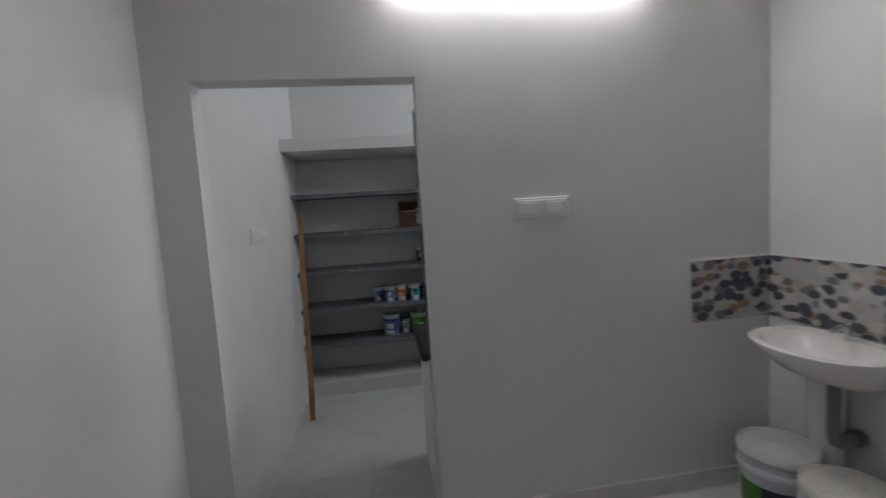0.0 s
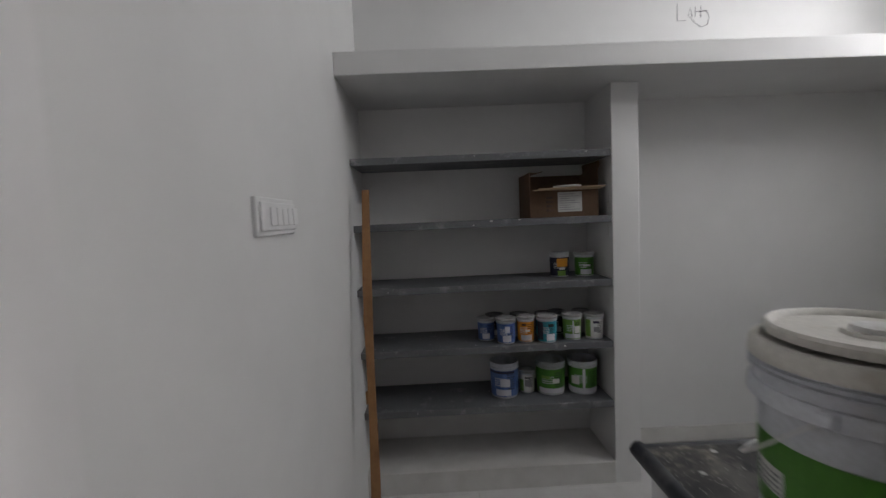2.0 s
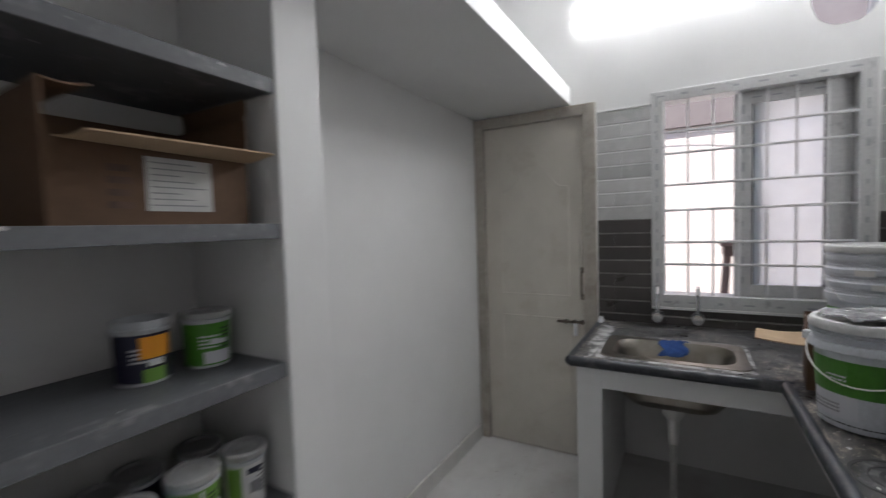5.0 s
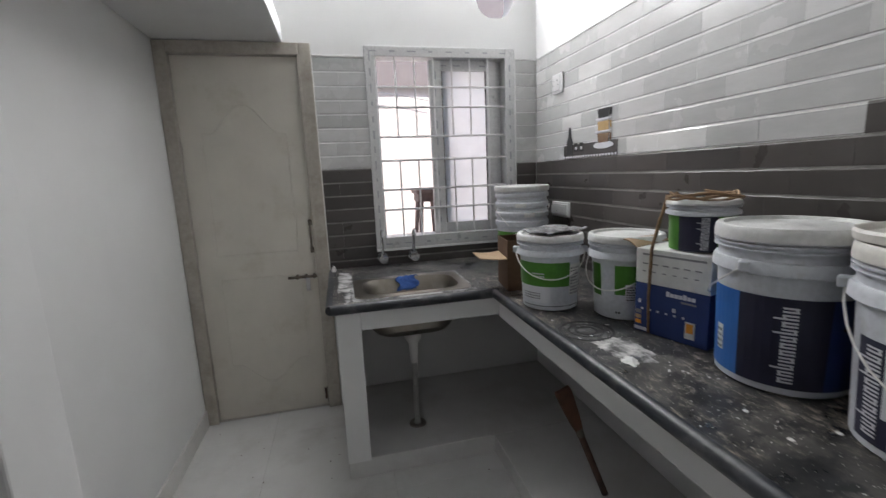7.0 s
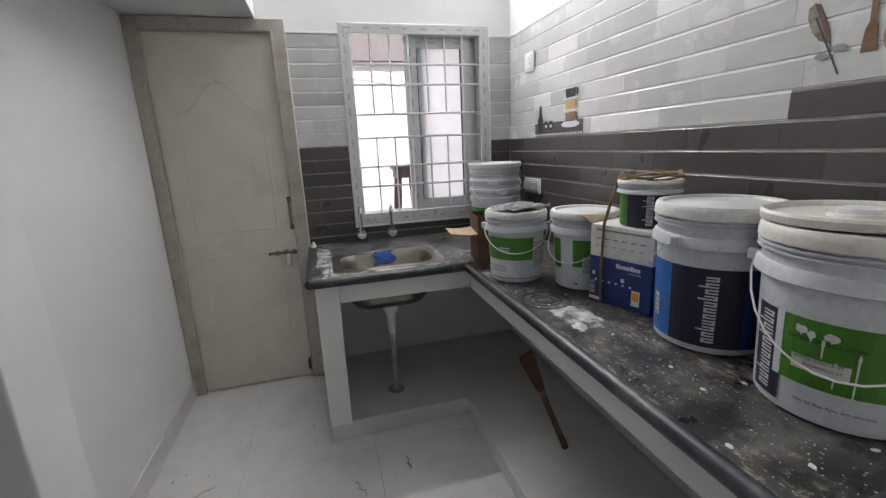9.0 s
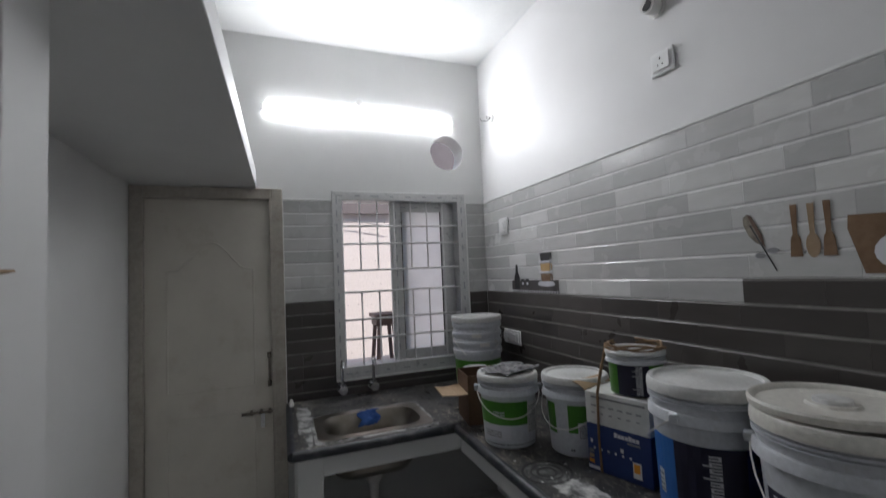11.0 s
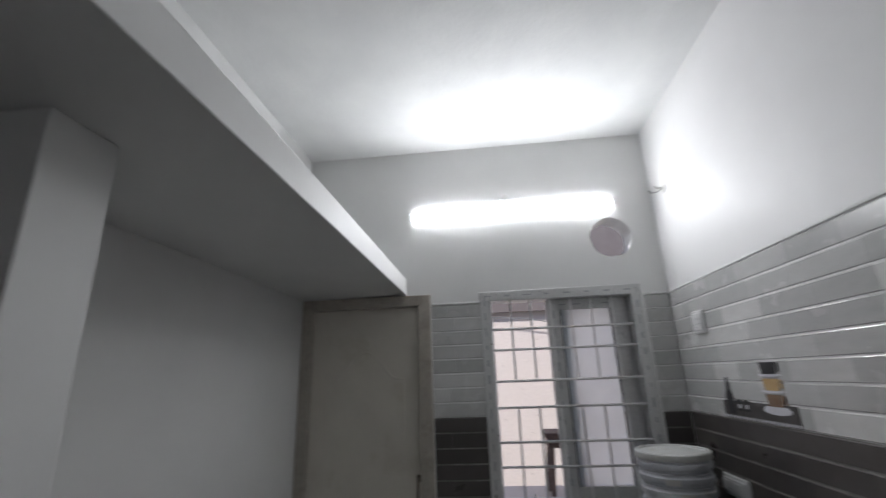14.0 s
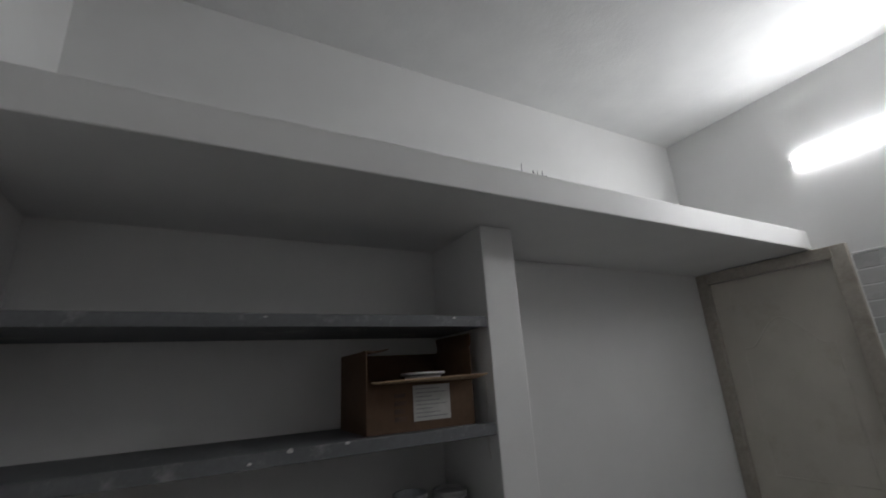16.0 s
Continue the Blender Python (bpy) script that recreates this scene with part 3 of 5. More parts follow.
def sash(x, y0, y1, label, pane=True):
    s = part("sash", box(x, x + 0.028, y0, y0 + 0.062, T + 0.012, WH - T - 0.002, 0.003), UPVC, win, label)
    part("stile", box(x, x + 0.028, y1 - 0.075, y1, T + 0.012, WH - T - 0.002, 0.003), UPVC, s)
    part("rail", box(x + 0.001, x + 0.027, y0 + 0.062, y1 - 0.075, WH - T - 0.062, WH - T - 0.002, 0.003), UPVC, s)
    part("rail", box(x + 0.001, x + 0.027, y0 + 0.062, y1 - 0.075, T + 0.012, T + 0.072, 0.003), UPVC, s)
    if pane:
        g = part("pane", box(x + 0.012, x + 0.016, y0 + 0.060, y1 - 0.073, T + 0.07, WH - T - 0.06), FROST, s, "frosted glass pane")
        g.visible_shadow = False
    if pane:
        film_marks("film_print", [(x - 0.0002, y1 - 0.037, 0.15 + 0.095 * i, "z") for i in range(10)] + [(x + 0.0008, 0.18 + 0.08 * i, WH - T - 0.032, "y") for i in range(4)], s)
    for yy in (y0 + 0.064, y1 - 0.077):
        part("gasket", box(x + 0.006, x + 0.011, yy - 0.004, yy + 0.004, T + 0.072, WH - T - 0.062), DARKINK, s, "black rubber gasket")


sash(0.045, 0.095, 0.512, "grey framed sliding sash")
sash(0.078, 0.056, 0.475, "grey framed sliding sash behind", False)
# grille
grille = thing("window_grille", XE + 0.012, WIN_Y0, WIN_Z0, label="white enamelled steel window grille", category="grille")
g0, g1, gz0, gz1 = 0.045, WY - 0.060, 0.055, WH - 0.038
levels = [gz0 + (gz1 - gz0) * f for f in (0.0, 0.165, 0.277, 0.439, 0.567, 0.725, 0.832, 1.0)]
for z in levels:
    part("cross_bar", rod([(0, g0, z), (0, g1, z)], 0.0065, 8), STEELW, grille, smooth=True)
for y in (g0, g1):
    part("upright", rod([(0, y, gz0), (0, y, gz1)], 0.0065, 8), STEELW, grille, smooth=True)
for f in (0.143, 0.286, 0.429, 0.571, 0.714, 0.857):
    y = g1 + (g0 - g1) * f
    part("upright", rod([(0.004, y, levels[0]), (0.004, y, levels[3])], 0.0055, 8), STEELW, grille, smooth=True)
    part("upright", rod([(0.004, y, levels[4]), (0.004, y, levels[7])], 0.0055, 8), STEELW, grille, smooth=True)
for y, z in ((g0, levels[2]), (g1, levels[2]), (g0, levels[5]), (g1, levels[5])):
    part("fixing_lug", box(-0.006, 0.006, y - 0.028 if y < 0.3 else y, y if y < 0.3 else y + 0.028, z + 0.03, z + 0.042, 0.001), DARKWOOD, grille, "rusty fixing lug")

# ---- outside the window ----
structure("wall_neighbour", box(4.60, 4.80, -3, 6, -0.1, 2.20), OUTWALL, "speckled pale pink plaster of the neighbouring house")
# separate upper band in a darker mauve than the plaster below
structure("wall_neighbour_top", box(4.55, 4.80, -3, 6, 2.20, 3.6), OUTBAND, "mauve upper band of the neighbouring house")
structure("ledge", box(3.25, 3.85, -1.0, 3.5, -0.1, 0.90, 0.01), OUTWALL, "low plastered ledge outside the window")
stool = thing("wooden_stool", 3.60, 1.25, 0.90, label="weathered dark wooden stool on the ledge outside", category="stool")
part("seat", box(-0.12, 0.12, -0.095, 0.095, 0.345, 0.375, 0.005), STOOLWOOD, stool)
part("apron", box(-0.10, 0.10, -0.08, 0.08, 0.285, 0.345, 0.003), STOOLWOOD, stool)
for sx in (-1, 1):
    for sy in (-1, 1):
        part("leg", rod([(sx * 0.08, sy * 0.055, 0.30), (sx * 0.10, sy * 0.075, 0)], 0.016, 8), STOOLWOOD, stool)

cable = thing("outdoor_cable", 4.55, 1.0, 2.12, label="thin dark cable along the neighbouring wall", category="cable")
part("cable_run", rod([(-0.01, 0.1 * k, 0.012 * k - 0.05 + 0.02 * math.sin(k * 0.4)) for k in range(0, 9)], 0.004, 6), PIPEG, cable, smooth=True)

# ---- tube lights ----
def tube_light(x, y, z, rz, length, mat, label, depth, name="tube_light"):
    """A batten on the wall with a bowed diffuser of that depth between two end caps; local x runs along the wall, -y into the room."""
    t = thing(name, x, y, z, rz, label, "light")
    part("batten", box(-length / 2 - 0.012, length / 2 + 0.012, -0.014, 0, -0.017, 0.017, 0.003), SWITCH, t, "white batten")
    bm = bmesh.new()
    ends = []
    for x in (-length / 2, length / 2):
        ends.append([bm.verts.new((x, -0.0145 - depth * math.sin(math.pi * k / 14), 0.020 * math.cos(math.pi * k / 14))) for k in range(15)])
    for k in range(14):
        bm.faces.new((ends[0][k], ends[0][k + 1], ends[1][k + 1], ends[1][k]))
    for e in ends:
        bm.faces.new(e)
    bm.faces.new((ends[0][0], ends[1][0], ends[1][14], ends[0][14]))
    part("tube", bm, mat, t, "glowing white diffuser", True)
    for s in (-1, 1):
        part("end_cap", box(s * (length / 2 + 0.0105) - 0.010, s * (length / 2 + 0.0105) + 0.010, -0.036, -0.0145, -0.020, 0.020, 0.006), SWITCH, t, "white end cap")
    return t


tube_light(XE, 1.48, 2.585, -90, 1.18, TUBEGLOW, "lit white tube light on the kitchen wall", 0.0065)
tube_light(1.17, YH, 2.60, 0, 1.18, HALLGLOW, "lit white tube light on the hall wall", 0.024)

# ---- small wall fixtures ----
def plate(x, y, z, rz, w, h, label, rockers=0, sockets=(), big=False):
    """A switch plate; local x runs along the wall, -y into the room."""
    p = thing("switch_plate", x, y, z, rz, label, "switch")
    part("base", box(-w / 2, w / 2, -0.012, 0, -h / 2, h / 2, 0.004), SWITCH, p)
    part("surround", box(-w / 2 + 0.012, w / 2 - 0.012, -0.019, -0.0125, -h / 2 + 0.012, h / 2 - 0.012, 0.003), SWITCH, p)
    for i in range(rockers):
        cx = -w / 2 + w * (0.30 if big else 0.2) + i * (w * (0.62 if big else 0.5) / max(1, rockers - 1)) if rockers > 1 else 0
        hw = 0.074 * w if big else 0.3 * w / max(rockers, 2)
        bm = box(cx - hw, cx + hw, -0.0215, -0.0192, -h * 0.24, h * 0.24, 0.0015)
        for v in bm.verts:
            v.co.y -= 0.003 * (0.5 - v.co.z / h)
        part("rocker", bm, SWITCH, p)
    for cx in sockets:
        for dx, dz in ((0, 0.014), (-0.010, -0.010), (0.010, -0.010)):
            # no real holes: raised black discs paint the shade inside them
            part("socket_disc", rod([(cx + dx, -0.0192, dz), (cx + dx, -0.0202, dz)], 0.0032 if dz < 0 else 0.0042, 10), DARKINK, p, "dark disc for a socket hole's shade")
    return p


plate(XW, 1.284, 1.486, 90, 0.258, 0.094, "white plate with a row of rocker switches", 5, big=True)
plate(1.240, YH, 1.549, 0, 0.27, 0.094, "white switch and socket plate on the hall wall", 2, (0.105,))
plate(1.408, YS, 2.302, 180, 0.098, 0.086, "white socket plate high on the wall", 0, (0.0,))
plate(2.66, YS + 0.002, 1.845, 180, 0.105, 0.105, "white socket plate on the tiles", 1, (-0.018, 0.018))
plate(2.618, YS + 0.002, 1.155, 180, 0.19, 0.085, "white socket plate low on the dark tiles", 2, (-0.04,))

sleeve = thing("pipe_sleeve", 1.416, YS, 2.515, label="white pipe sleeve sticking out of the wall", category="pipe")
part("collar", rod([(0, 0, 0), (0, 0.012, 0)], 0.036, 24), PIPEW, sleeve, smooth=True)
part("sleeve", rod([(0, 0.005, 0), (-0.004, 0.060, -0.004)], 0.029, 24), PIPEW, sleeve, smooth=True)
# sleeve is solid; this disc paints its unlit inside
part("bore_disc", rod([(-0.004, 0.0602, -0.004), (-0.004, 0.0612, -0.004)], 0.021, 24), HOLEDARK, sleeve, "dark disc for the pipe's shaded opening", True)
jb = thing("junction_box", XE, 1.508, 2.667, label="small round white junction box over the tube", category="fixture")
part("body", rod([(0, 0, 0), (-0.02, 0, 0)], 0.027, 20), SWITCH, jb, smooth=True)
part("cap", rod([(-0.02, 0, 0), (-0.025, 0, 0)], 0.020, 20), PIPEW, jb, smooth=True)
wires = thing("wire_outlet", 2.76, YS, 2.58, label="loose wires at a round wall outlet", category="wiring")
part("ring", rod([(0, 0, 0), (0, 0.008, 0)], 0.026, 16), PIPEW, wires, smooth=True)
part("wire", rod([(0, 0.008, 0), (0.02, 0.03, -0.012), (0.05, 0.05, -0.004), (0.075, 0.05, 0.022)], 0.0022, 6), DARKINK, wires, "dark loose wire", True)
part("wire", rod([(-0.006, 0.008, 0.004), (0.008, 0.035, 0.004), (-0.008, 0.045, 0.014)], 0.0022, 6), DARKINK, wires, "dark loose wire", True)
hook = thing("ceiling_wire", 1.568, 1.203, ZC, label="short dark wire hanging from the ceiling", category="wiring")
part("wire", rod([(0, 0, 0), (0.004, 0, -0.02), (0.018, 0.004, -0.03), (0.03, 0.01, -0.024)], 0.003, 6), DARKINK, hook, smooth=True)


def tap(y):
    t = thing("wall_tap", XE - 0.006, y, 0.905, label="chrome wall tap with a tall spout over the sink", category="tap", group="sink taps")
    part("flange", rod([(0, 0, 0), (-0.008, 0, 0)], 0.030, 20), CHROME, t, smooth=True)
    part("body", rod([(-0.008, 0, 0), (-0.06, 0, 0)], 0.015, 16), CHROME, t, smooth=True)
    part("handle", rod([(-0.06, 0, 0), (-0.082, 0, 0)], 0.026, 12), CHROME, t, "chrome knob", True)
    part("spout", rod([(-0.04, 0, 0.01), (-0.042, 0, 0.08), (-0.046, 0, 0.145), (-0.066, 0, 0.165), (-0.092, 0, 0.16), (-0.102, 0, 0.13)], 0.0095, 12), CHROME, t, smooth=True)


tap(1.668)
tap(1.482)

# pencil strokes on the wall above the loft
marks = thing("pencil_marks", 1.71, YN, 2.57, label="pencilled strokes and a loop on the wall", category="marking")
for pts in ([(-0.095, 0.075), (-0.095, -0.02), (-0.045, -0.02)], [(-0.03, 0.0), (-0.02, 0.05), (-0.005, 0.0)], [(0.012, 0.055), (0.012, 0.0)], [(0.045, 0.06), (0.045, -0.005)], [(0.012, 0.028), (0.085, 0.03)],
            [(-0.02, 0.0), (0.005, -0.03), (0.045, -0.06), (0.085, -0.045), (0.095, 0.0), (0.075, 0.035), (0.03, 0.025)]):
    part("stroke", rod([(x, -0.0008, z) for x, z in pts], 0.0016, 5), PENCIL, marks)


# ---- buckets, tubs and tins ----
def arc_patch(rb, slope, a0, a1, z0, z1, lift=0.0012, n=None):
    """A label wrapped on a tapered pail: angles in degrees."""
    bm = bmesh.new()
    n = n or max(2, int(abs(a1 - a0) / 7))
    rows = []
    for z in (z0, z1):
        r = rb + slope * z + lift
        rows.append([bm.verts.new((r * math.cos(radians(a0 + (a1 - a0) * i / n)), r * math.sin(radians(a0 + (a1 - a0) * i / n)), z)) for i in range(n + 1)])
    for i in range(n):
        bm.faces.new((rows[0][i], rows[0][i + 1], rows[1][i + 1], rows[1][i]))
    return bm


def bars(bm_list, rb, slope, a0, a1, z0, z1, rows, lift, seed, gap=0.5):
    """Unreadable print as rows of short bars."""
    rnd = random.Random(seed)
    bm = bmesh.new()
    step = (z1 - z0) / rows
    for k in range(rows):
        a = a0
        while a < a1:
            w = rnd.uniform(2.0, 6.0)
            piece = arc_patch(rb, slope, a, min(a + w, a1), z0 + k * step, z0 + (k + gap) * step, lift, 1)
            me = bpy.data.meshes.new("tmp")
            piece.to_mesh(me)
            bm.from_mesh(me)
            bpy.data.meshes.remove(me)
            piece.free()
            a += w + rnd.uniform(0.8, 2.0)
    bm_list.append(bm)
    return bm


def pail(name, x, y, z, face, rb, rt, h, label, lid=True, labels=(), prints=(), wire=True, wire_turn=0, wire_drop=0.5, lidmat=None, group="", body=None, open_top=False):
    """A tapered plastic pail with collar rings, lid, wire handle and wrapped labels. face: the world angle its print looks to."""
    t = thing(name, x, y, z, face, label, "bucket", group)
    s = (rt - rb) / h
    prof = [(0, 0.006), (rb - 0.012, 0.006), (rb - 0.006, 0), (rb, 0.004), (rb + s * h * 0.72, h * 0.72), (rt + 0.007, h * 0.722), (rt + 0.0105, h * 0.728), (rt + 0.0085, h * 0.785), (rt + 0.005, h * 0.80), (rt - 0.001, h * 0.803),
            (rt - 0.001, h * 0.855), (rt + 0.0085, h * 0.860), (rt + 0.0085, h * 0.868), (rt, h * 0.873), (rt, h * 0.884), (rt + 0.0085, h * 0.889), (rt + 0.0085, h * 0.897), (rt, h * 0.902), (rt, h * 0.945)]
    if open_top:
        prof += [(rt + 0.004, h * 0.95), (rt + 0.004, h), (rt - 0.003, h), (rt - 0.006, h * 0.7), (rb - 0.003, 0.012), (0, 0.012)]
    else:
        prof += [(rt - 0.004, h * 0.955), (0, h * 0.955)]
    part("pail", lathe(prof), body or PLASTICW, t, smooth=True)
    if lid:
        L = rt + 0.010
        lp = [(rt + 0.004, h * 0.915), (L, h * 0.917), (L, h * 0.955), (L - 0.002, h * 0.985), (L - 0.006, h), (L - 0.018, h), (L - 0.022, h - 0.008), (0.04, h - 0.007), (0.036, h - 0.004), (0, h - 0.004)]
        part("lid", lathe(lp), lidmat or LIDW, t, "white plastic lid", True)
    for a0, a1, z0, z1, mat, lift, lab in labels:
        part("label", arc_patch(rb, s, a0, a1, z0 * h, z1 * h, lift), mat, t, lab)
    for a0, a1, z0, z1, rows, mat, seed in prints:
        part("print", bars([], rb, s, a0, a1, z0 * h, z1 * h, rows, 0.0032, seed), mat, t)
    if wire:
        pts = []
        for i in range(17):
            u = math.pi * i / 16
            r = rt + 0.012
            a = radians(wire_turn) 
            along, out = r * math.cos(u), (r * 1.02 + 0.004) * math.sin(u)
            pts.append((out * math.cos(a) - along * math.sin(a), out * math.sin(a) + along * math.cos(a), h * 0.77 - wire_drop * h * math.sin(u) ** 1.0))
        part("handle", rod(pts, 0.0022, 6), PIPEW, t, "thin wire handle", True)
        for k in (0, -1):
            px, py, pz = pts[k]
            part("handle_ear", box(px - 0.012, px + 0.012, py - 0.012, py + 0.012, pz - 0.012, pz + 0.012, 0.004), body or PLASTICW, t)
    return t


CX, CY = 0.36, 1.85     # where the counter is looked at from


def facing(x, y):
    return math.degrees(math.atan2(CY - y, CX - x))


CZ = COUNTER_Z + 0.0015
# big pail with green label
x, y = 0.852, 0.868
big_green = pail("paint_bucket", x, y, CZ, facing(x, y), 0.142, 0.158, 0.372, "large white paint bucket with a green printed label and cream lid", lidmat=CREAMRIM,
     labels=((-62, -34, 0.05, 0.56, NAVY, 0.0018, "navy brand strip"), (-34, 150, 0.20, 0.56, GREEN, 0.0012, "green printed label"), (-40, -34, 0.20, 0.56, PALEINK, 0.002, ""),
             (-26, 8, 0.285, 0.36, PAPER, 0.0022, "grey text band"), (38, 66, 0.29, 0.42, PAPER, 0.0022, "white panel")),
     prints=((40, 64, 0.30, 0.41, 4, GREYINK, 3), (60, 120, 0.10, 0.12, 1, DARKINK, 4)), wire_turn=2, wire_drop=0.46, group="paint buckets on the counter")
def lettering(t, body, size, rb, slope, a, z, mat, lift=0.004):
    """Words wrapped on a pail, centred at the angle a and the height z."""
    cu = bpy.data.curves.new("words", "FONT")
    cu.body, cu.size, cu.align_x, cu.extrude = body, size, "CENTER", 0.0002
    tmp = new("words", cu)
    bpy.context.view_layer.update()
    me = bpy.data.meshes.new_from_object(tmp.evaluated_get(bpy.context.evaluated_depsgraph_get()))
    bpy.data.objects.remove(tmp)
    bpy.data.curves.remove(cu)
    bm = bmesh.new()
    bm.from_mesh(me)
    bpy.data.meshes.remove(me)
    for v in bm.verts:
        zz = z + v.co.y
        r = rb + slope * zz
        ang = radians(a) + v.co.x / r
        r += lift + v.co.z
        v.co = Vector((r * math.cos(ang), r * math.sin(ang), zz))
    return part("lettering", bm, mat, t)


lettering(big_green, "EXTERIOR EMULSION", 0.0115, 0.142, 0.043, -8, 0.165, DARKINK)
lettering(big_green, "WATER RESISTANT", 0.0085, 0.142, 0.043, -10, 0.128, DARKINK)
lettering(big_green, "TECHNOLOGY", 0.0085, 0.142, 0.043, -7, 0.116, DARKINK)
lettering(big_green, "Only for Base Paint, add colorants", 0.0085, 0.142, 0.043, 2, 0.040, DARKINK)
# pale splashes on the green print
def splash(a, zt, zb, w, bm):
    """A paint splash with a run below it, wrapped on the large bucket."""
    pts = []
    for i in range(18):
        u = 2 * math.pi * i / 18
        e = 1 + 0.35 * noise.noise((math.cos(u) * 2 + a, math.sin(u) * 2, zt * 9))
        pts.append((w * 0.8 * e * math.cos(u), 0.008 * e * math.sin(u)))
    run = [(-0.6, -0.006), (-0.5, (zb - zt) * 0.385), (0, (zb - zt) * 0.385 - 0.004), (0.5, (zb - zt) * 0.385), (0.6, -0.006)]
    for outline in (pts, run):
        vs = []
        for da, dz in outline:
            z = zt * 0.385 + dz
            r = 0.142 + 0.043 * z + (0.0048 if outline is pts else 0.0045)
            vs.append(bm.verts.new((r * math.cos(radians(a + da)), r * math.sin(radians(a + da)), z)))
        bm.faces.new(vs)


bm = bmesh.new()
for a, zt, zb, w in ((-21, 0.485, 0.46, 5), (-15, 0.47, 0.44, 3), (-4, 0.475, 0.455, 5), (-8, 0.44, 0.37, 1.3), (0, 0.34, 0.23, 1.2), (11, 0.40, 0.20, 1.2)):
    splash(a, zt, zb, w, bm)
part("paint_drip", bm, LIDW, big_green, "dried white paint runs")
# raised loose second lid
lid2 = part("loose_lid", lathe([(0, 0.004), (0.133, 0.004), (0.141, 0.0), (0.154, 0.004), (0.156, 0.018), (0.152, 0.024), (0.146, 0.022), (0.139, 0.012), (0.05, 0.011), (0.045, 0.017), (0, 0.018)], 48), CREAMRIM, big_green, "cream lid lying loose on top", True)
lid2.location = Matrix.Rotation(radians(-facing(x, y)), 3, "Z") @ Vector((0.016, 0.002, 0.372))
lid2.rotation_euler = (radians(0.6), radians(-0.5), 0)
part("spout_cap", lathe([(0.036, 0.016), (0.034, 0.026), (0.028, 0.028), (0, 0.028)], 24), LIDW, lid2, "white pouring cap", True)

x, y = 1.181, 0.857
blue_pail = pail("paint_bucket", x, y, CZ, facing(x, y), 0.136, 0.146, 0.378, "large white paint bucket with a blue and navy label", lidmat=LIDW,
     labels=((-180, 180, 0.05, 0.60, BLUE, 0.0012, "blue printed label"), (-38, 32, 0.05, 0.60, NAVY, 0.0020, "navy brand panel"), (-66, -56, 0.17, 0.34, PAPER, 0.0024, "white panel"), (32, 75, 0.05, 0.60, BLUED, 0.0018, "dark blue panel")),
     prints=((-65, -57, 0.18, 0.33, 4, GREYINK, 7), (42, 60, 0.42, 0.47, 1, DARKINK, 8)), wire_turn=-122, wire_drop=0.32, group="paint buckets on the counter")


def vertical_print(t, rb, slope, h, a, z0, z1, mat, seed, width):
    """Lettering turned on its side, as a column of plain strokes."""
    rnd = random.Random(seed)
    pitch = (z1 - z0) / 11
    for k in range(11):
        z, tall = z0 + k * pitch, 0.5 if k in (2, 7, 9) else 0.0
        for f0, f1 in ((0.04, 0.30), (0.52, 0.78)):
            part("print", arc_patch(rb, slope, a - width * (0.45 + tall * (f0 < 0.5)), a + width * 0.5, (z + f0 * pitch) * h, (z + f1 * pitch) * h, 0.0034, 2), mat, t)
        side = rnd.choice((-0.42, 0.28))
        part("print", arc_patch(rb, slope, a + width * side, a + width * (side + 0.18), (z + 0.30 * pitch) * h, (z + 0.52 * pitch) * h, 0.0034, 1), mat, t)


vertical_print(blue_pail, 0.136, 0.0265, 0.378, 2, 0.085, 0.56, PALEINK, 3, 12)
vertical_print(big_green, 0.142, 0.043, 0.372, -48, 0.085, 0.54, PALEINK, 4, 12)

x, y = 1.711, 0.912
pail("paint_bucket", x, y, CZ, facing(x, y), 0.102, 0.119, 0.293, "white paint bucket with green panels and stained lid", lidmat=LIDW,
     labels=((-70, -45, 0.27, 0.66, GREEN, 0.0014, "green panel"), (-18, 85, 0.31, 0.66, GREEN, 0.0014, "green panel"), (0, 40, 0.24, 0.44, PALEINK, 0.0022, "white panel")),
     prints=((2, 38, 0.25, 0.43, 6, DARKINK, 12), (-16, -8, 0.08, 0.13, 1, DARKINK, 13)), wire_turn=-30, wire_drop=0.40, group="paint buckets on the counter")
x, y = 1.90, 1.11
pail("paint_bucket", x, y, CZ, facing(x, y), 0.104, 0.117, 0.285, "white paint bucket with a broad green label", lidmat=LIDW,
     labels=((-130, 38, 0.33, 0.65, GREEN, 0.0014, "green printed label"), (-62, 0, 0.11, 0.33, PALEINK, 0.0016, "pale panel"), (38, 80, 0.20, 0.62, PAPER, 0.0016, "grey panel")),
     prints=((-36, -12, 0.46, 0.53, 2, PALEINK, 21), (40, 75, 0.22, 0.60, 9, GREYINK, 22), (-60, -20, 0.16, 0.26, 3, GREYINK, 23), (-60, 70, 0.06, 0.085, 1, DARKINK, 24)), wire_turn=0, wire_drop=0.32, group="paint buckets on the counter")
wrap = thing("plastic_wrap", x + 0.0, y - 0.01, CZ + 0.284, 20, "crumpled grey plastic sheet on the bucket lid", "plastic sheet")
bm = bmesh.new()
bmesh.ops.create_grid(bm, x_segments=16, y_segments=16, size=0.08)
for v in bm.verts:
    v.co.z = 0.014 + 0.010 * noise.noise((v.co.x * 40, v.co.y * 40, 3)) + 0.006 * noise.noise((v.co.x * 90, v.co.y * 60, 8))
    v.co.y *= 1.25 + 0.3 * noise.noise((v.co.x * 20, 0, 0))
bmesh.ops.solidify(bm, geom=bm.faces[:], thickness=0.003)
part("sheet", bm, POLY, wrap)

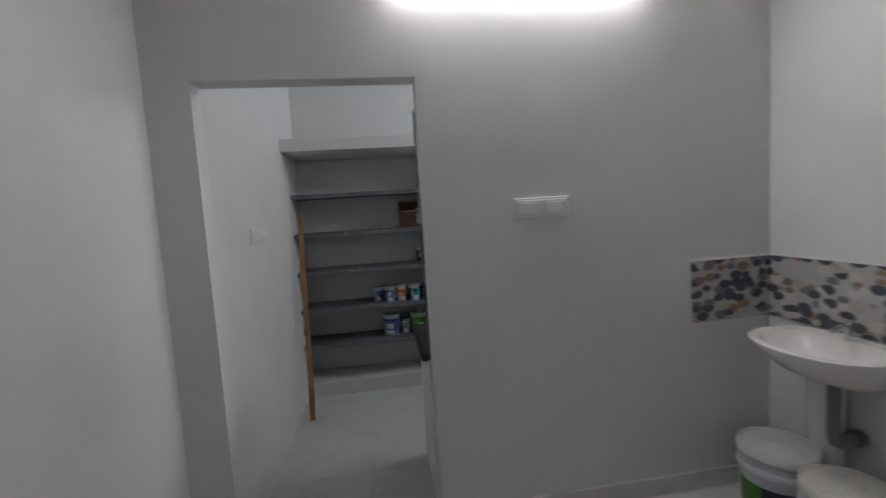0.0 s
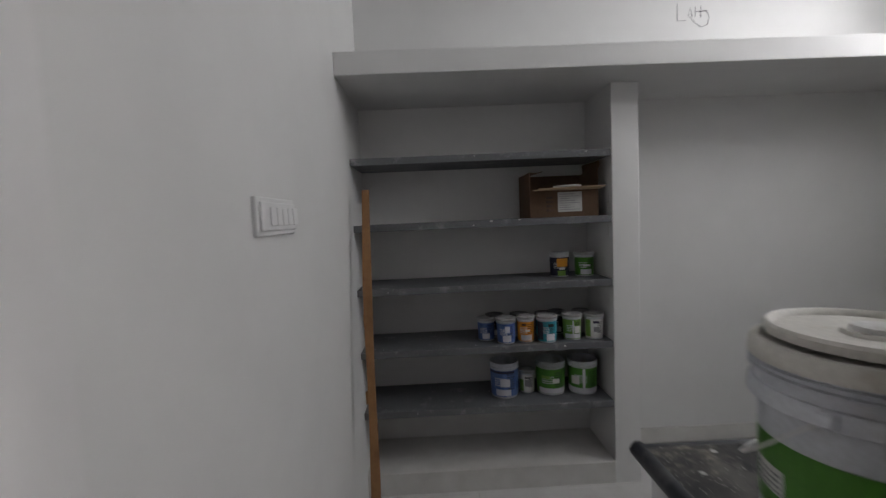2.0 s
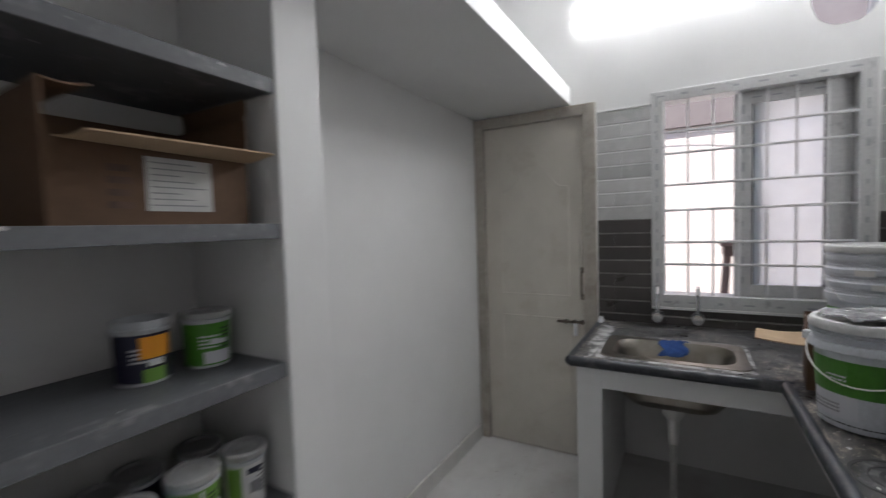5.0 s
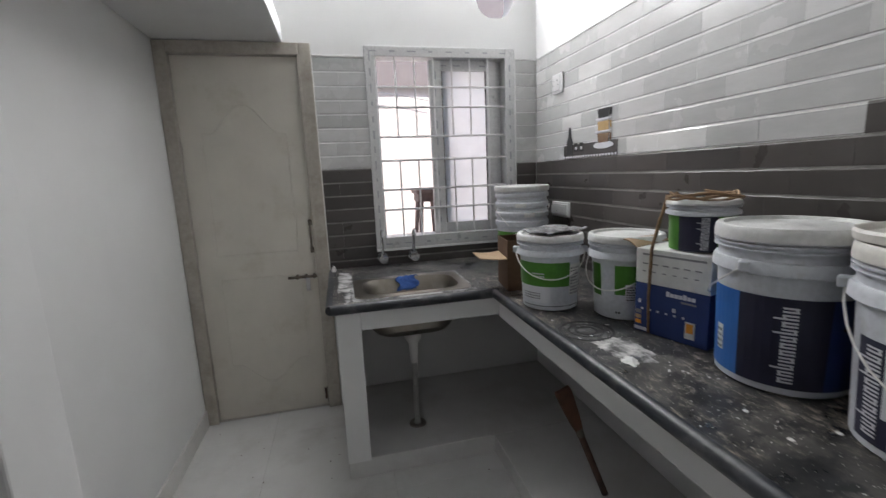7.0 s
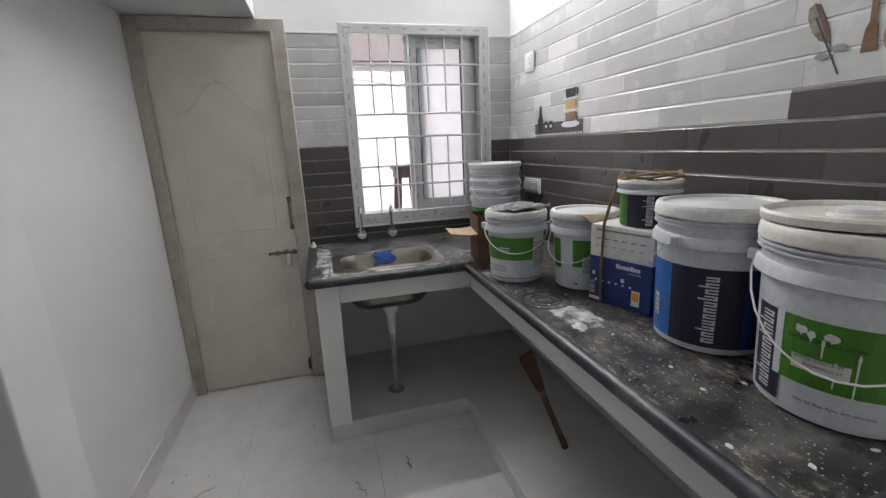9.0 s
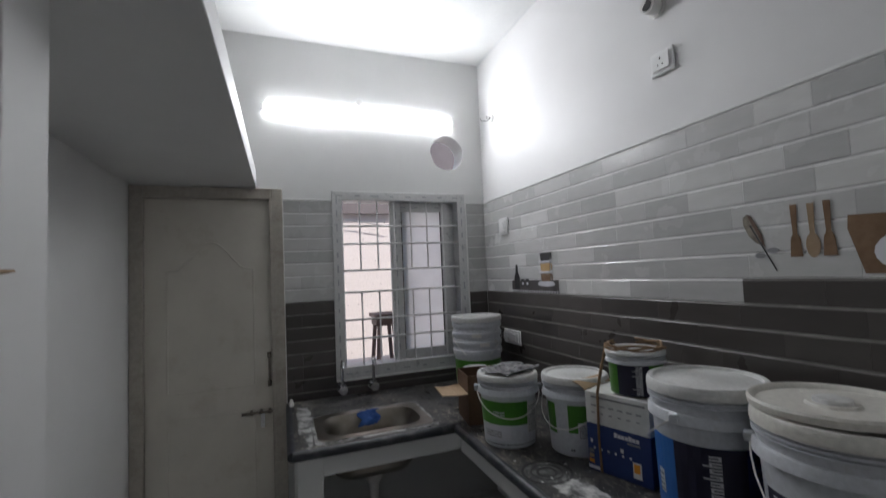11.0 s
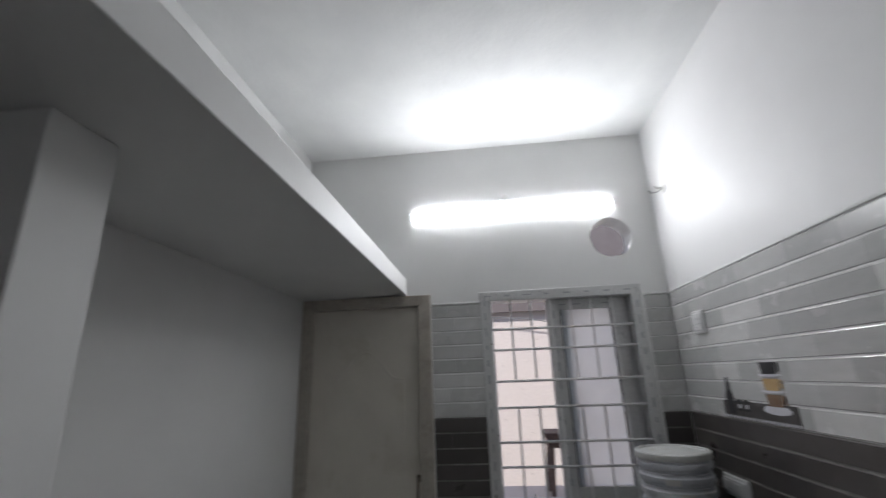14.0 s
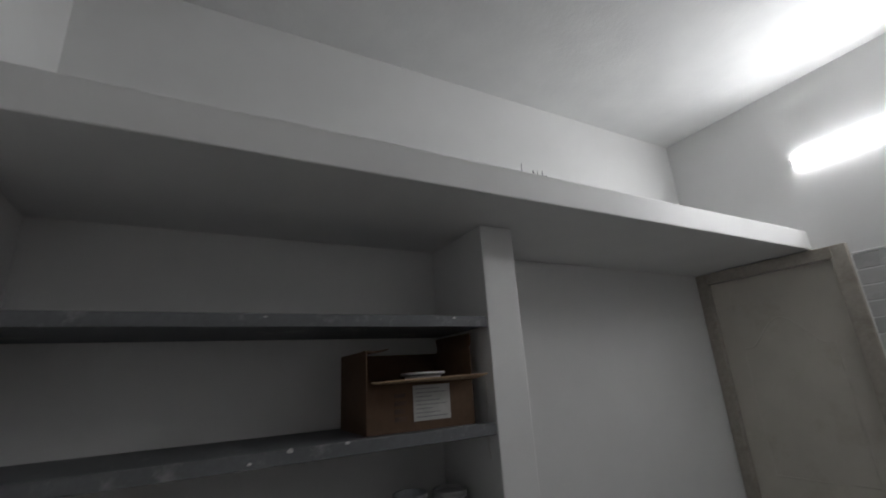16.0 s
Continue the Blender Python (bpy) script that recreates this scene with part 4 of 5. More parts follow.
# carton behind with a nested stack of pails on it
x, y = 2.20, 1.085
carton = thing("open_carton", x, y, CZ, 172, "small open brown cardboard carton on the counter", "box")


def open_box(w, d, h, t=0.004):
    bm = bmesh.new()
    box(-w / 2, w / 2, -d / 2, d / 2, 0, t, bm=bm)
    box(-w / 2, -w / 2 + t, -d / 2, d / 2, t, h, bm=bm)
    box(w / 2 - t, w / 2, -d / 2, d / 2, t, h, bm=bm)
    box(-w / 2 + t, w / 2 - t, -d / 2, -d / 2 + t, t, h, bm=bm)
    box(-w / 2 + t, w / 2 - t, d / 2 - t, d / 2, t, h, bm=bm)
    return bm


def flap(p0, p1, out, t=0.0035):
    """A cardboard flap from the edge p0-p1 along the vector out, slightly curled."""
    bm = bmesh.new()
    p0, p1, out = Vector(p0), Vector(p1), Vector(out)
    nrm = (p1 - p0).cross(out).normalized()
    n = 5
    grid = []
    for s in (-t / 2, t / 2):
        rows = []
        for i in range(n + 1):
            u = i / n
            rows.append([bm.verts.new(p0.lerp(p1, w) + out * u + nrm * (s + 0.006 * math.sin(u * 3 + w))) for w in (0, 0.5, 1)])
        grid.append(rows)
    for rows in grid:
        for a, b in zip(rows, rows[1:]):
            for k in range(2):
                bm.faces.new((a[k], a[k + 1], b[k + 1], b[k]))
    a, b = grid
    loop = [(0, 0), (0, 1), (0, 2)] + [(i, 2) for i in range(1, n + 1)] + [(n, 1), (n, 0)] + [(i, 0) for i in range(n - 1, 0, -1)]
    for (i, k), (j, l) in zip(loop, loop[1:] + loop[:1]):
        bm.faces.new((a[i][k], a[j][l], b[j][l], b[i][k]))
    return bm


part("body", open_box(0.19, 0.20, 0.225), CARDB, carton)
part("flap", flap((-0.085, -0.10, 0.150), (0.095, -0.10, 0.150), (0.06, -0.135, 0.012)), CARDL, carton, "folded out cardboard flap")
# nested pails standing in the corner behind the carton
x, y = 2.665, 0.888
stack = thing("stacked_buckets", x, y, CZ, facing(x, y), "stack of nested white buckets with a green label in the corner", "bucket stack")
part("bucket", lathe([(0, 0.006), (0.122, 0.006), (0.128, 0), (0.130, 0.004), (0.139, 0.222), (0.148, 0.225), (0.149, 0.250), (0.142, 0.254), (0.142, 0.262), (0.120, 0.262), (0, 0.240)]), PLASTICW, stack, smooth=True)
part("label", arc_patch(0.130, 0.041, -120, 120, 0.06, 0.195, 0.0014), GREEN, stack, "green printed label")
for hh2 in (0.262, 0.314, 0.366):
    part("bucket", lathe([(0.118, hh2), (0.139, hh2), (0.1395, hh2 + 0.012), (0.1475, hh2 + 0.014), (0.149, hh2 + 0.017), (0.149, hh2 + 0.036), (0.1445, hh2 + 0.039), (0.1425, hh2 + 0.044), (0.1425, hh2 + 0.051), (0.118, hh2 + 0.051)]), PLASTICW, stack, smooth=True)
part("top_lid", lathe([(0.140, 0.412), (0.151, 0.414), (0.153, 0.420), (0.153, 0.438), (0.149, 0.443), (0.139, 0.443), (0.134, 0.435), (0, 0.435)]), LIDW, stack, "white lid", True)
for a0, zt in ((-14, 0.338), (4, 0.286)):
    part("tab", arc_patch(0.149, 0, a0, a0 + 22, zt - 0.011, zt + 0.011, 0.002), PIPEW, stack)
for k in (-1, 1):
    part("handle", rod([(0.152 * math.cos(radians(a * k)), 0.152 * math.sin(radians(a * k)), 0.335 - 0.105 * ((88 - a) / 60) ** 1.3) for a in range(88, 27, -6)], 0.002, 6), PIPEW, stack, "thin wire handle", True)

x, y = 2.385, 1.03
pail("small_tub", x, y, CZ, facing(x, y), 0.060, 0.066, 0.20, "small white paint tub with a green label", labels=((-150, 150, 0.1, 0.78, GREEN, 0.0012, "green label"),), wire_turn=0, wire_drop=-0.35)

# blue carton with a tub on top, tied with rope
bx = thing("blue_carton", 1.470, 0.874, CZ, math.degrees(math.atan2(-0.071, -0.216)), "blue and white printed fan carton tied with rope", "box")
BW, BD, BH1, BH2 = 0.228, 0.17, 0.160, 0.270
# local +x runs along the printed front; front is at -y
part("body", box(-BW / 2, BW / 2, -BD / 2, BD / 2, 0, BH1, 0.003), BLUED, bx, "dark blue printed card")
part("upper_body", box(-BW / 2, BW / 2, -BD / 2, BD / 2, BH1, BH2, 0.003), PAPER, bx, "white printed card")
yf = -BD / 2 - 0.0012


def front_bar(x0, x1, z0, z1, mat, lab="", lift=0.0):
    return part("print", box(x0, x1, yf - 0.0008 - lift, yf + 0.0014, z0, z1), mat, bx, lab)


for i in range(7):
    front_bar(-0.01 + i * 0.0125, 0.0 + i * 0.0125, 0.133, 0.148 if i in (0, 4) else 0.144, PALEINK)
front_bar(0.035, 0.078, 0.121, 0.126, GREYINK)
for i in range(6):
    front_bar(-0.09 + i * 0.026, -0.083 + i * 0.026, 0.075, 0.081, PALEINK)
front_bar(0.05, 0.078, 0.020, 0.070, PAPER, "energy label")
front_bar(0.054, 0.074, 0.038, 0.066, ORANGE, "", 0.0012)
for i, m in enumerate((ORANGE, CARDL, PIPEG)):
    front_bar(-0.108, -0.09, 0.026 + i * 0.017, 0.038 + i * 0.017, m)
front_bar(-0.112, -0.070, 0.006, 0.016, PALEINK)
front_bar(-0.10, -0.092, 0.095, 0.107, PALEINK)
front_bar(0.01, 0.02, 0.088, 0.100, PALEINK)
front_bar(-0.09, 0.10, 0.250, 0.256, GREYINK)
rnd = random.Random(9)
for i in range(6):
    front_bar(-0.09 + i * 0.032, -0.072 + i * 0.032, 0.222, 0.226, GREYINK)
    front_bar(-0.09 + i * 0.032, -0.078 + i * 0.032, 0.198, 0.201, GREYINK)
part("carton_flap", flap((-BW / 2, -BD / 2, BH2), (-BW / 2, BD / 2, BH2), (-0.05, 0, 0.02)), CARDL, bx, "folded cardboard flap")
tub = pail("paint_tub", 1.450, 0.850, CZ + BH2 + 0.001, facing(1.450, 0.850), 0.083, 0.088, 0.148, "small white paint tub with green and navy label on carton",
     labels=((-110, 110, 0.02, 0.70, GREEN, 0.0012, "green label"), (-42, 26, 0.02, 0.70, NAVY, 0.002, "navy brand panel")), prints=((34, 55, 0.42, 0.56, 1, LIME, 31),), wire=False)
vertical_print(tub, 0.083, 0.045, 0.155, 4, 0.06, 0.66, PALEINK, 6, 14)
cord = thing("jute_rope", 1.450, 0.850, CZ + 0.418, 0, "brown jute rope looped over the tub and carton", "rope")
for k in range(3):
    part("strand", rod([(0.092 * math.cos(a) + 0.01 * math.sin(3 * a + k), 0.092 * math.sin(a), 0.006 + 0.006 * k + 0.005 * math.sin(4 * a + 2 * k)) for a in [2 * math.pi * i / 24 for i in range(22)]], 0.004, 6), ROPE, cord, smooth=True)
fr = bx.matrix_world @ Vector((-0.060, -BD / 2 - 0.006, 0))
ft = fr - Vector((1.450, 0.850, 0))
for k in range(2):
    part("strand", rod([(0.078, 0.045 + 0.012 * k, 0.008), (ft.x * 0.6 + 0.03, ft.y * 0.75, -0.06 - 0.01 * k), (ft.x * (1 - 0.02 * k), ft.y, BH2 - 0.418 + 0.002), (ft.x + 0.002, ft.y + 0.003, -0.30), (ft.x, ft.y, -0.413)], 0.0042, 6), ROPE, cord, smooth=True)

# marks on the worktop
def blob(rx, ry, h, seed, n=44, rings=7):
    bm = bmesh.new()
    prev = None
    c = bm.verts.new((0, 0, h))
    for k in range(1, rings + 1):
        f = k / rings
        row = []
        for i in range(n):
            a = 2 * math.pi * i / n
            e = 1 + 0.45 * noise.noise((1.6 * math.cos(a) + seed, 1.6 * math.sin(a), 0)) + 0.22 * noise.noise((5 * math.cos(a), 5 * math.sin(a) + seed, 2))
            x, y = rx * f * e * math.cos(a), ry * f * e * math.sin(a)
            z = max(0.0005, h * (1 - f ** 1.3) * (1 + 0.6 * noise.noise((x * 60, y * 60, seed)))) if k < rings else 0.0003
            row.append(bm.verts.new((x, y, z)))
        for i in range(n):
            j = (i + 1) % n
            if prev is None:
                bm.faces.new((c, row[i], row[j]))
            else:
                bm.faces.new((prev[i], row[i], row[j], prev[j]))
        prev = row
    return bm


smear = thing("cement_smear", 2.56, 1.902, COUNTER_Z, 0, "thin smeared white cement on the worktop beside the sink", "stain")
part("smear", blob(0.30, 0.040, 0.0012, 11.0, 60, 5), SMEAR, smear, "thin smeared cement", True)
lump = thing("plaster_lump", 2.90, 1.955, COUNTER_Z + 0.002, 0, "rough white plaster lump at the counter end by the door", "plaster")
part("lump", blob(0.045, 0.016, 0.03, 4.0, 24, 5), SPLASH, lump, smooth=True)
ring = thing("bucket_ring_mark", 1.59, 1.140, COUNTER_Z, 0, "dried grey ring mark of a bucket on the worktop", "stain")
part("smear", blob(0.082, 0.080, 0.0009, 5.0), RINGFILM, ring, "grey cement smear", True)
for r0, r1 in ((0.080, 0.089), (0.052, 0.057), (0.028, 0.037)):
    part("ring", lathe([(r0, 0.0003), (r0 + 0.001, 0.0024), (r1 - 0.001, 0.0024), (r1, 0.0003)], 40), RINGINK, ring, "dark dried ring")
powder = thing("cement_powder", 1.425, 1.120, COUNTER_Z, 0, "spilled white cement powder on the worktop", "powder")


part("spill", blob(0.125, 0.062, 0.005, 3.0), POWDER, powder, "white powder", True)
part("lump", blob(0.028, 0.020, 0.014, 8.0), SPLASH, powder, "white powder lump", True).location = (-0.075, 0.035, 0)
rnd = random.Random(12)
drops = bmesh.new()
for i in range(130):
    px, py = (rnd.uniform(0.68, 2.14), rnd.uniform(0.90, 1.225)) if i < 95 else (rnd.uniform(2.17, 2.28), rnd.uniform(1.3, 1.93))
    r = rnd.choice((0.0012, 0.0015, 0.002, 0.002, 0.003, 0.004, 0.0075))
    b = blob(r, r * rnd.uniform(0.5, 0.9), 0.0012, i * 1.7, 9, 2)
    me = bpy.data.meshes.new("tmp")
    b.to_mesh(me)
    b.free()
    me.transform(Matrix.Translation((px, py, COUNTER_Z)) @ Matrix.Rotation(rnd.uniform(0, 6), 4, "Z"))
    drops.from_mesh(me)
    bpy.data.meshes.remove(me)
tagged(part("paint_drops", drops, SPLASH, None, "small dried white paint drops on the worktop"), category="stain", kind="stuff")

# old flat brush under the counter, placed and turned to fit the camera's view
brush = thing("old_brush", 1.734, 0.954, 0.0905, label="old worn wooden brush leaning under the counter", category="brush")
foot, head = Vector((0, 0, 0.004)), Vector((0.010, 0.186, 0.478))
part("handle", rod([foot.lerp(head, f) for f in (0, 0.05, 0.3, 0.58)], 0.0135, 8), DARKWOOD, brush, "dark wooden handle", True)
part("ferrule", rod([foot.lerp(head, f) for f in (0.575, 0.64)], 0.016, 10), TARNISH, brush, "tarnished metal ferrule", True)
bm = bmesh.new()
rows = []
for f, w in ((0.635, 0.015), (0.72, 0.022), (0.84, 0.027), (0.95, 0.031), (1.0, 0.029)):
    c = foot.lerp(head, f)
    rows.append([bm.verts.new(c + Vector((sy * 0.009, sx * w * 0.93, -sx * w * 0.365))) for sx, sy in ((-1, -1), (1, -1), (1, 1), (-1, 1))])
for a, b in zip(rows, rows[1:]):
    for k in range(4):
        bm.faces.new((a[k], a[(k + 1) % 4], b[(k + 1) % 4], b[k]))
bm.faces.new(rows[0][::-1])
bm.faces.new(rows[-1])
part("brush_head", bm, RUSTWOOD, brush, "reddish brown worn head")

# ---- on the shelves ----
def tin(x, y, z, r, h, top, label, face=-96, lidc=None, open_top=False, panel=None):
    t = thing("paint_tin", x, y, z + 0.001, face, label, "paint tin", "paint tins on the shelves")
    prof = [(0, 0.002), (r * 0.92, 0.0), (r * 0.94, 0.004), (r, h * 0.82), (r + 0.004, h * 0.825), (r + 0.005, h * 0.87), (r, h * 0.88)]
    prof += [(r + 0.003, h), (r - 0.003, h), (r - 0.006, h * 0.8), (r * 0.9, 0.01), (0, 0.01)] if open_top else [(r, h * 0.93), (0, h * 0.93)]
    part("body", lathe(prof, 28), TINW, t, smooth=True)
    if not open_top:
        part("lid", lathe([(r + 0.002, h * 0.89), (r + 0.006, h * 0.90), (r + 0.006, h * 0.985), (r + 0.002, h), (r - 0.006, h), (r - 0.010, h - 0.006), (0, h - 0.006)], 28), lidc or LIDG, t, "round lid", True)
    part("label", arc_patch(r * 0.94, r * 0.06 / (h * 0.82), -170, 170, h * 0.05, h * 0.80, 0.001), top, t, "printed label")
    slope = r * 0.06 / (h * 0.82)
    seed = int(x * 1000)
    part("print", bars([], r * 0.94, slope, -45, 5, h * 0.36, h * 0.62, 4, 0.0016, seed), PALEINK, t, "small pale print")
    part("print", bars([], r * 0.94, slope, 8, 42, h * 0.26, h * 0.74, 7, 0.0016, seed + 3), DARKINK, t, "small dark print")
    for a0, a1, z0, z1, mat in panel or ((-28, 24, 0.10, 0.34, PALEINK),):
        part("panel", arc_patch(r * 0.94, r * 0.06 / (h * 0.82), a0, a1, h * z0, h * z1, 0.002), mat, t)
    return t


Z3, Z4, Z5 = SHELF_Z[2:]
tin(0.835, 2.56, Z3, 0.052, 0.135, NAVY, "open navy and orange paint tub on the stone shelf", lidc=BLUE, open_top=True, panel=((-25, 45, 0.42, 0.76, ORANGE), (-10, 25, 0.30, 0.40, PALEINK), (-20, 30, 0.05, 0.26, LIME)))
tin(0.97, 2.545, Z3, 0.051, 0.13, GREEN, "green and white paint tin on the stone shelf", panel=((-35, 35, 0.08, 0.30, PALEINK), (-20, 25, 0.42, 0.5, PALEINK)))
for x, y, r, h, mat, lab, pn in ((0.405, 2.52, 0.046, 0.125, MIDBLUE, "small blue paint tin with a white lid", None), (0.505, 2.45, 0.050, 0.135, MIDBLUE, "blue and white paint tin with a white lid", ((-25, 28, 0.08, 0.34, PALEINK), (-10, 20, 0.45, 0.7, PALEINK))),
                                 (0.612, 2.455, 0.045, 0.14, ORANGE, "orange and white paint tin with a white lid", ((-40, 40, 0.08, 0.30, PALEINK), (-30, 0, 0.66, 0.72, DARKINK), (-10, 25, 0.42, 0.5, PAPER))), (0.722, 2.435, 0.051, 0.142, TEAL, "teal and white paint tin with a white lid", ((-10, 45, 0.08, 0.34, PALEINK), (-75, -30, 0.1, 0.78, NAVY), (0, 35, 0.60, 0.72, DARKINK))),
                                 (0.865, 2.455, 0.048, 0.140, LIME, "lime and white paint tin with a white lid", ((-60, 50, 0.08, 0.25, PALEINK), (-8, 0, 0.25, 0.78, PALEINK), (5, 45, 0.28, 0.55, PAPER))), (0.985, 2.455, 0.047, 0.135, PAPER, "white and green paint tin with a white lid", ((-75, -35, 0.1, 0.78, LIME), (-20, 20, 0.64, 0.74, NAVY), (-15, 25, 0.3, 0.5, GREYINK)))):
    tin(x, y, Z4, r, h, mat, lab, panel=pn)
# added rear tins; their dark lids stand in for a dark flat strip
for x, y, mat in ((0.46, 2.60, NAVY), (0.60, 2.59, PAPER), (0.74, 2.58, TEAL), (0.82, 2.61, NAVY), (0.955, 2.60, PAPER)):
    tin(x, y - 0.02, Z4, 0.046, 0.128, mat, "added dark-lidded tin standing in for a dark strip at the back", lidc=PIPEG)
tin(0.500, 2.535, Z5, 0.078, 0.195, MIDBLUE, "larger open blue paint tub with a white rim", open_top=True, panel=((-40, 25, 0.08, 0.26, PALEINK), (-20, 20, 0.34, 0.56, PALEINK), (-80, 40, 0.72, 0.79, NAVY)))
tin(0.632, 2.56, Z5, 0.043, 0.13, PAPER, "small white and green paint tin", panel=((-70, -30, 0.08, 0.6, LIME), (-20, 30, 0.3, 0.6, GREYINK), (-20, 20, 0.64, 0.72, DARKINK)))
tin(0.765, 2.545, Z5, 0.080, 0.185, GREEN, "larger open green paint tub with a white rim", open_top=True, panel=((-60, 60, 0.06, 0.22, PALEINK), (0, 28, 0.38, 0.52, PAPER), (-45, -10, 0.5, 0.6, LIME)))
tin(0.945, 2.535, Z5, 0.080, 0.185, GREEN, "larger open green and white paint tub", open_top=True, panel=((-90, 60, 0.05, 0.2, PALEINK), (-12, -2, 0.2, 0.79, PALEINK), (-60, -25, 0.3, 0.55, PAPER)))

# open carton on the second shelf
cb = thing("cardboard_box", 0.825, 2.545, 1.441, 0, "open brown cardboard box with a white label on the shelf", "box")
CW, CD = 0.36, 0.27
t = 0.004
part("base", box(-CW / 2, CW / 2, -CD / 2, CD / 2, 0, t), CARDB, cb)
part("side_panel", box(-CW / 2, -CW / 2 + t, -CD / 2, CD / 2, t, 0.235), CARDB, cb)
part("side_panel", box(CW / 2 - t, CW / 2, -CD / 2, CD / 2, t, 0.235), CARDB, cb)
part("back_panel", box(-CW / 2 + t, CW / 2 - t, CD / 2 - t, CD / 2, t, 0.235), CARDB, cb)
part("front_panel", box(-CW / 2 + t, CW / 2 - t, -CD / 2, -CD / 2 + t, t, 0.142), CARDB, cb)
part("flap", flap((-CW / 2 + 0.015, -CD / 2, 0.144), (CW / 2 - 0.005, -CD / 2, 0.144), (0.012, -0.085, 0.002)), CARDL, cb, "cardboard flap folded out")
part("flap", flap((-CW / 2, -CD / 2, 0.235), (-CW / 2, CD / 2, 0.235), (0.07, 0.0, 0.004)), CARDB, cb)
# label is white paper, coloured darker for the shelf's shade
part("label", box(-0.034, 0.092, -CD / 2 - 0.0015, -CD / 2 - 0.0003, 0.026, 0.128), LABELSHADE, cb, "white printed label")
for i in range(8):
    part("print", box(-0.026, 0.080 - 0.025 * (i % 3), -CD / 2 - 0.0022, -CD / 2 - 0.0016, 0.036 + i * 0.0115, 0.0385 + i * 0.0115), GREYINK, cb)
for i in range(4):
    part("print", box(-0.095, -0.055 - 0.006 * (i % 2), -CD / 2 - 0.0012, -CD / 2 - 0.0003, 0.03 + i * 0.022, 0.042 + i * 0.022), DARKWOOD, cb)
plate2 = thing("white_saucer", 0.87, 2.50, 1.446, 0, "stack of white plastic parts inside the box", "plastic part")
part("dish", lathe([(0, 0.0), (0.055, 0), (0.06, 0.15), (0.075, 0.156), (0.072, 0.162), (0, 0.160)], 24), LIDW, plate2, smooth=True)

part("flap", flap((CW / 2, -CD / 2 + 0.01, 0.235), (CW / 2, CD / 2 - 0.02, 0.235), (0.008, 0.0, 0.05)), CARDB, cb, "raised side flap")
run = thing("plaster_run", 1.0575, 2.415, 1.33, 0, "thin white plaster run on the pier beside the shelf", "stain")
bm = bmesh.new()
sides = []
for k in range(13):
    f = k / 12
    w, c = 0.004 + 0.004 * noise.noise((f * 6, 2, 0)) + 0.003 * (1 - f), 0.008 * math.sin(5 * f)
    sides.append([bm.verts.new((dx, c + dy, 0.24 * f)) for dx, dy in ((0, -w), (-0.0015, -w * 0.5), (-0.0015, w * 0.5), (0, w))])
for a, b in zip(sides, sides[1:]):
    for k in range(3):
        bm.faces.new((a[k], a[k + 1], b[k + 1], b[k]))
part("run", bm, SPLASH, run)
for k, (dx, dz, r) in enumerate(((0.436, 1.436, 0.009), (0.343, 1.418, 0.006), (0.58, 1.437, 0.007), (0.93, 1.770, 0.006), (0.36, 1.768, 0.005), (0.80, 0.765, 0.007))):
    dab = thing("plaster_dab", dx, 2.3705, dz, 0, "small white plaster dab on the shelf edge", "stain", "plaster dabs")
    bm = blob(r, r * 0.55, 0.002, 3.3 * k, 12, 2)
    bmesh.ops.rotate(bm, verts=bm.verts, cent=(0, 0, 0), matrix=Matrix.Rotation(radians(90), 3, "X"))
    part("dab", bm, SPLASH, dab)

# lath leaning beside the shelves
lath = thing("wooden_lath", -0.168, 1.925, 0, 0, "long orange-brown wooden lath leaning in the corner", "lath")
n = 14
bm = bmesh.new()
rings = []
for i in range(n + 1):
    f = i / n
    c = Vector((-0.022 * f + 0.004 * math.sin(7 * f), 0.38 * f, 1.615 * f))
    w = 0.019 + 0.002 * math.sin(11 * f)
    rings.append([bm.verts.new(c + Vector((sx * w, sy * 0.008, 0))) for sx, sy in ((-1, -1), (1, -1), (1, 1), (-1, 1))])
for a, b in zip(rings, rings[1:]):
    for k in range(4):
        bm.faces.new((a[k], a[(k + 1) % 4], b[(k + 1) % 4], b[k]))
bm.faces.new(rings[0][::-1])
bm.faces.new(rings[-1])
part("strip", bm, WOOD, lath)
for f in (0.62, 0.41):
    c = Vector((-0.022 * f - 0.021, 0.38 * f + 0.004, 1.615 * f))
    part("splinter", box(c.x - 0.006, c.x + 0.003, c.y - 0.006, c.y + 0.006, c.z - 0.03, c.z + 0.03, 0.002), WOOD, lath)

# ---- printed tile motifs ----
def flat(name, outline, depth, mat, parent, label=""):
    """A thin raised print on the tiled wall: outline in x, z."""
    bm = bmesh.new()
    top = [bm.verts.new((x, depth, z)) for x, z in outline]
    low = [bm.verts.new((x, depth - 0.0010, z)) for x, z in outline]
    bm.faces.new(top)
    n = len(top)
    for i in range(n):
        bm.faces.new((top[i], top[(i + 1) % n], low[(i + 1) % n], low[i]))
    return part(name, bm, mat, parent, label)


def oval(cx, cz, rx, rz, n=20, a0=0, a1=360):
    return [(cx + rx * math.cos(radians(a0 + (a1 - a0) * i / n)), cz + rz * math.sin(radians(a0 + (a1 - a0) * i / n))) for i in range(n if a1 - a0 == 360 else n + 1)]


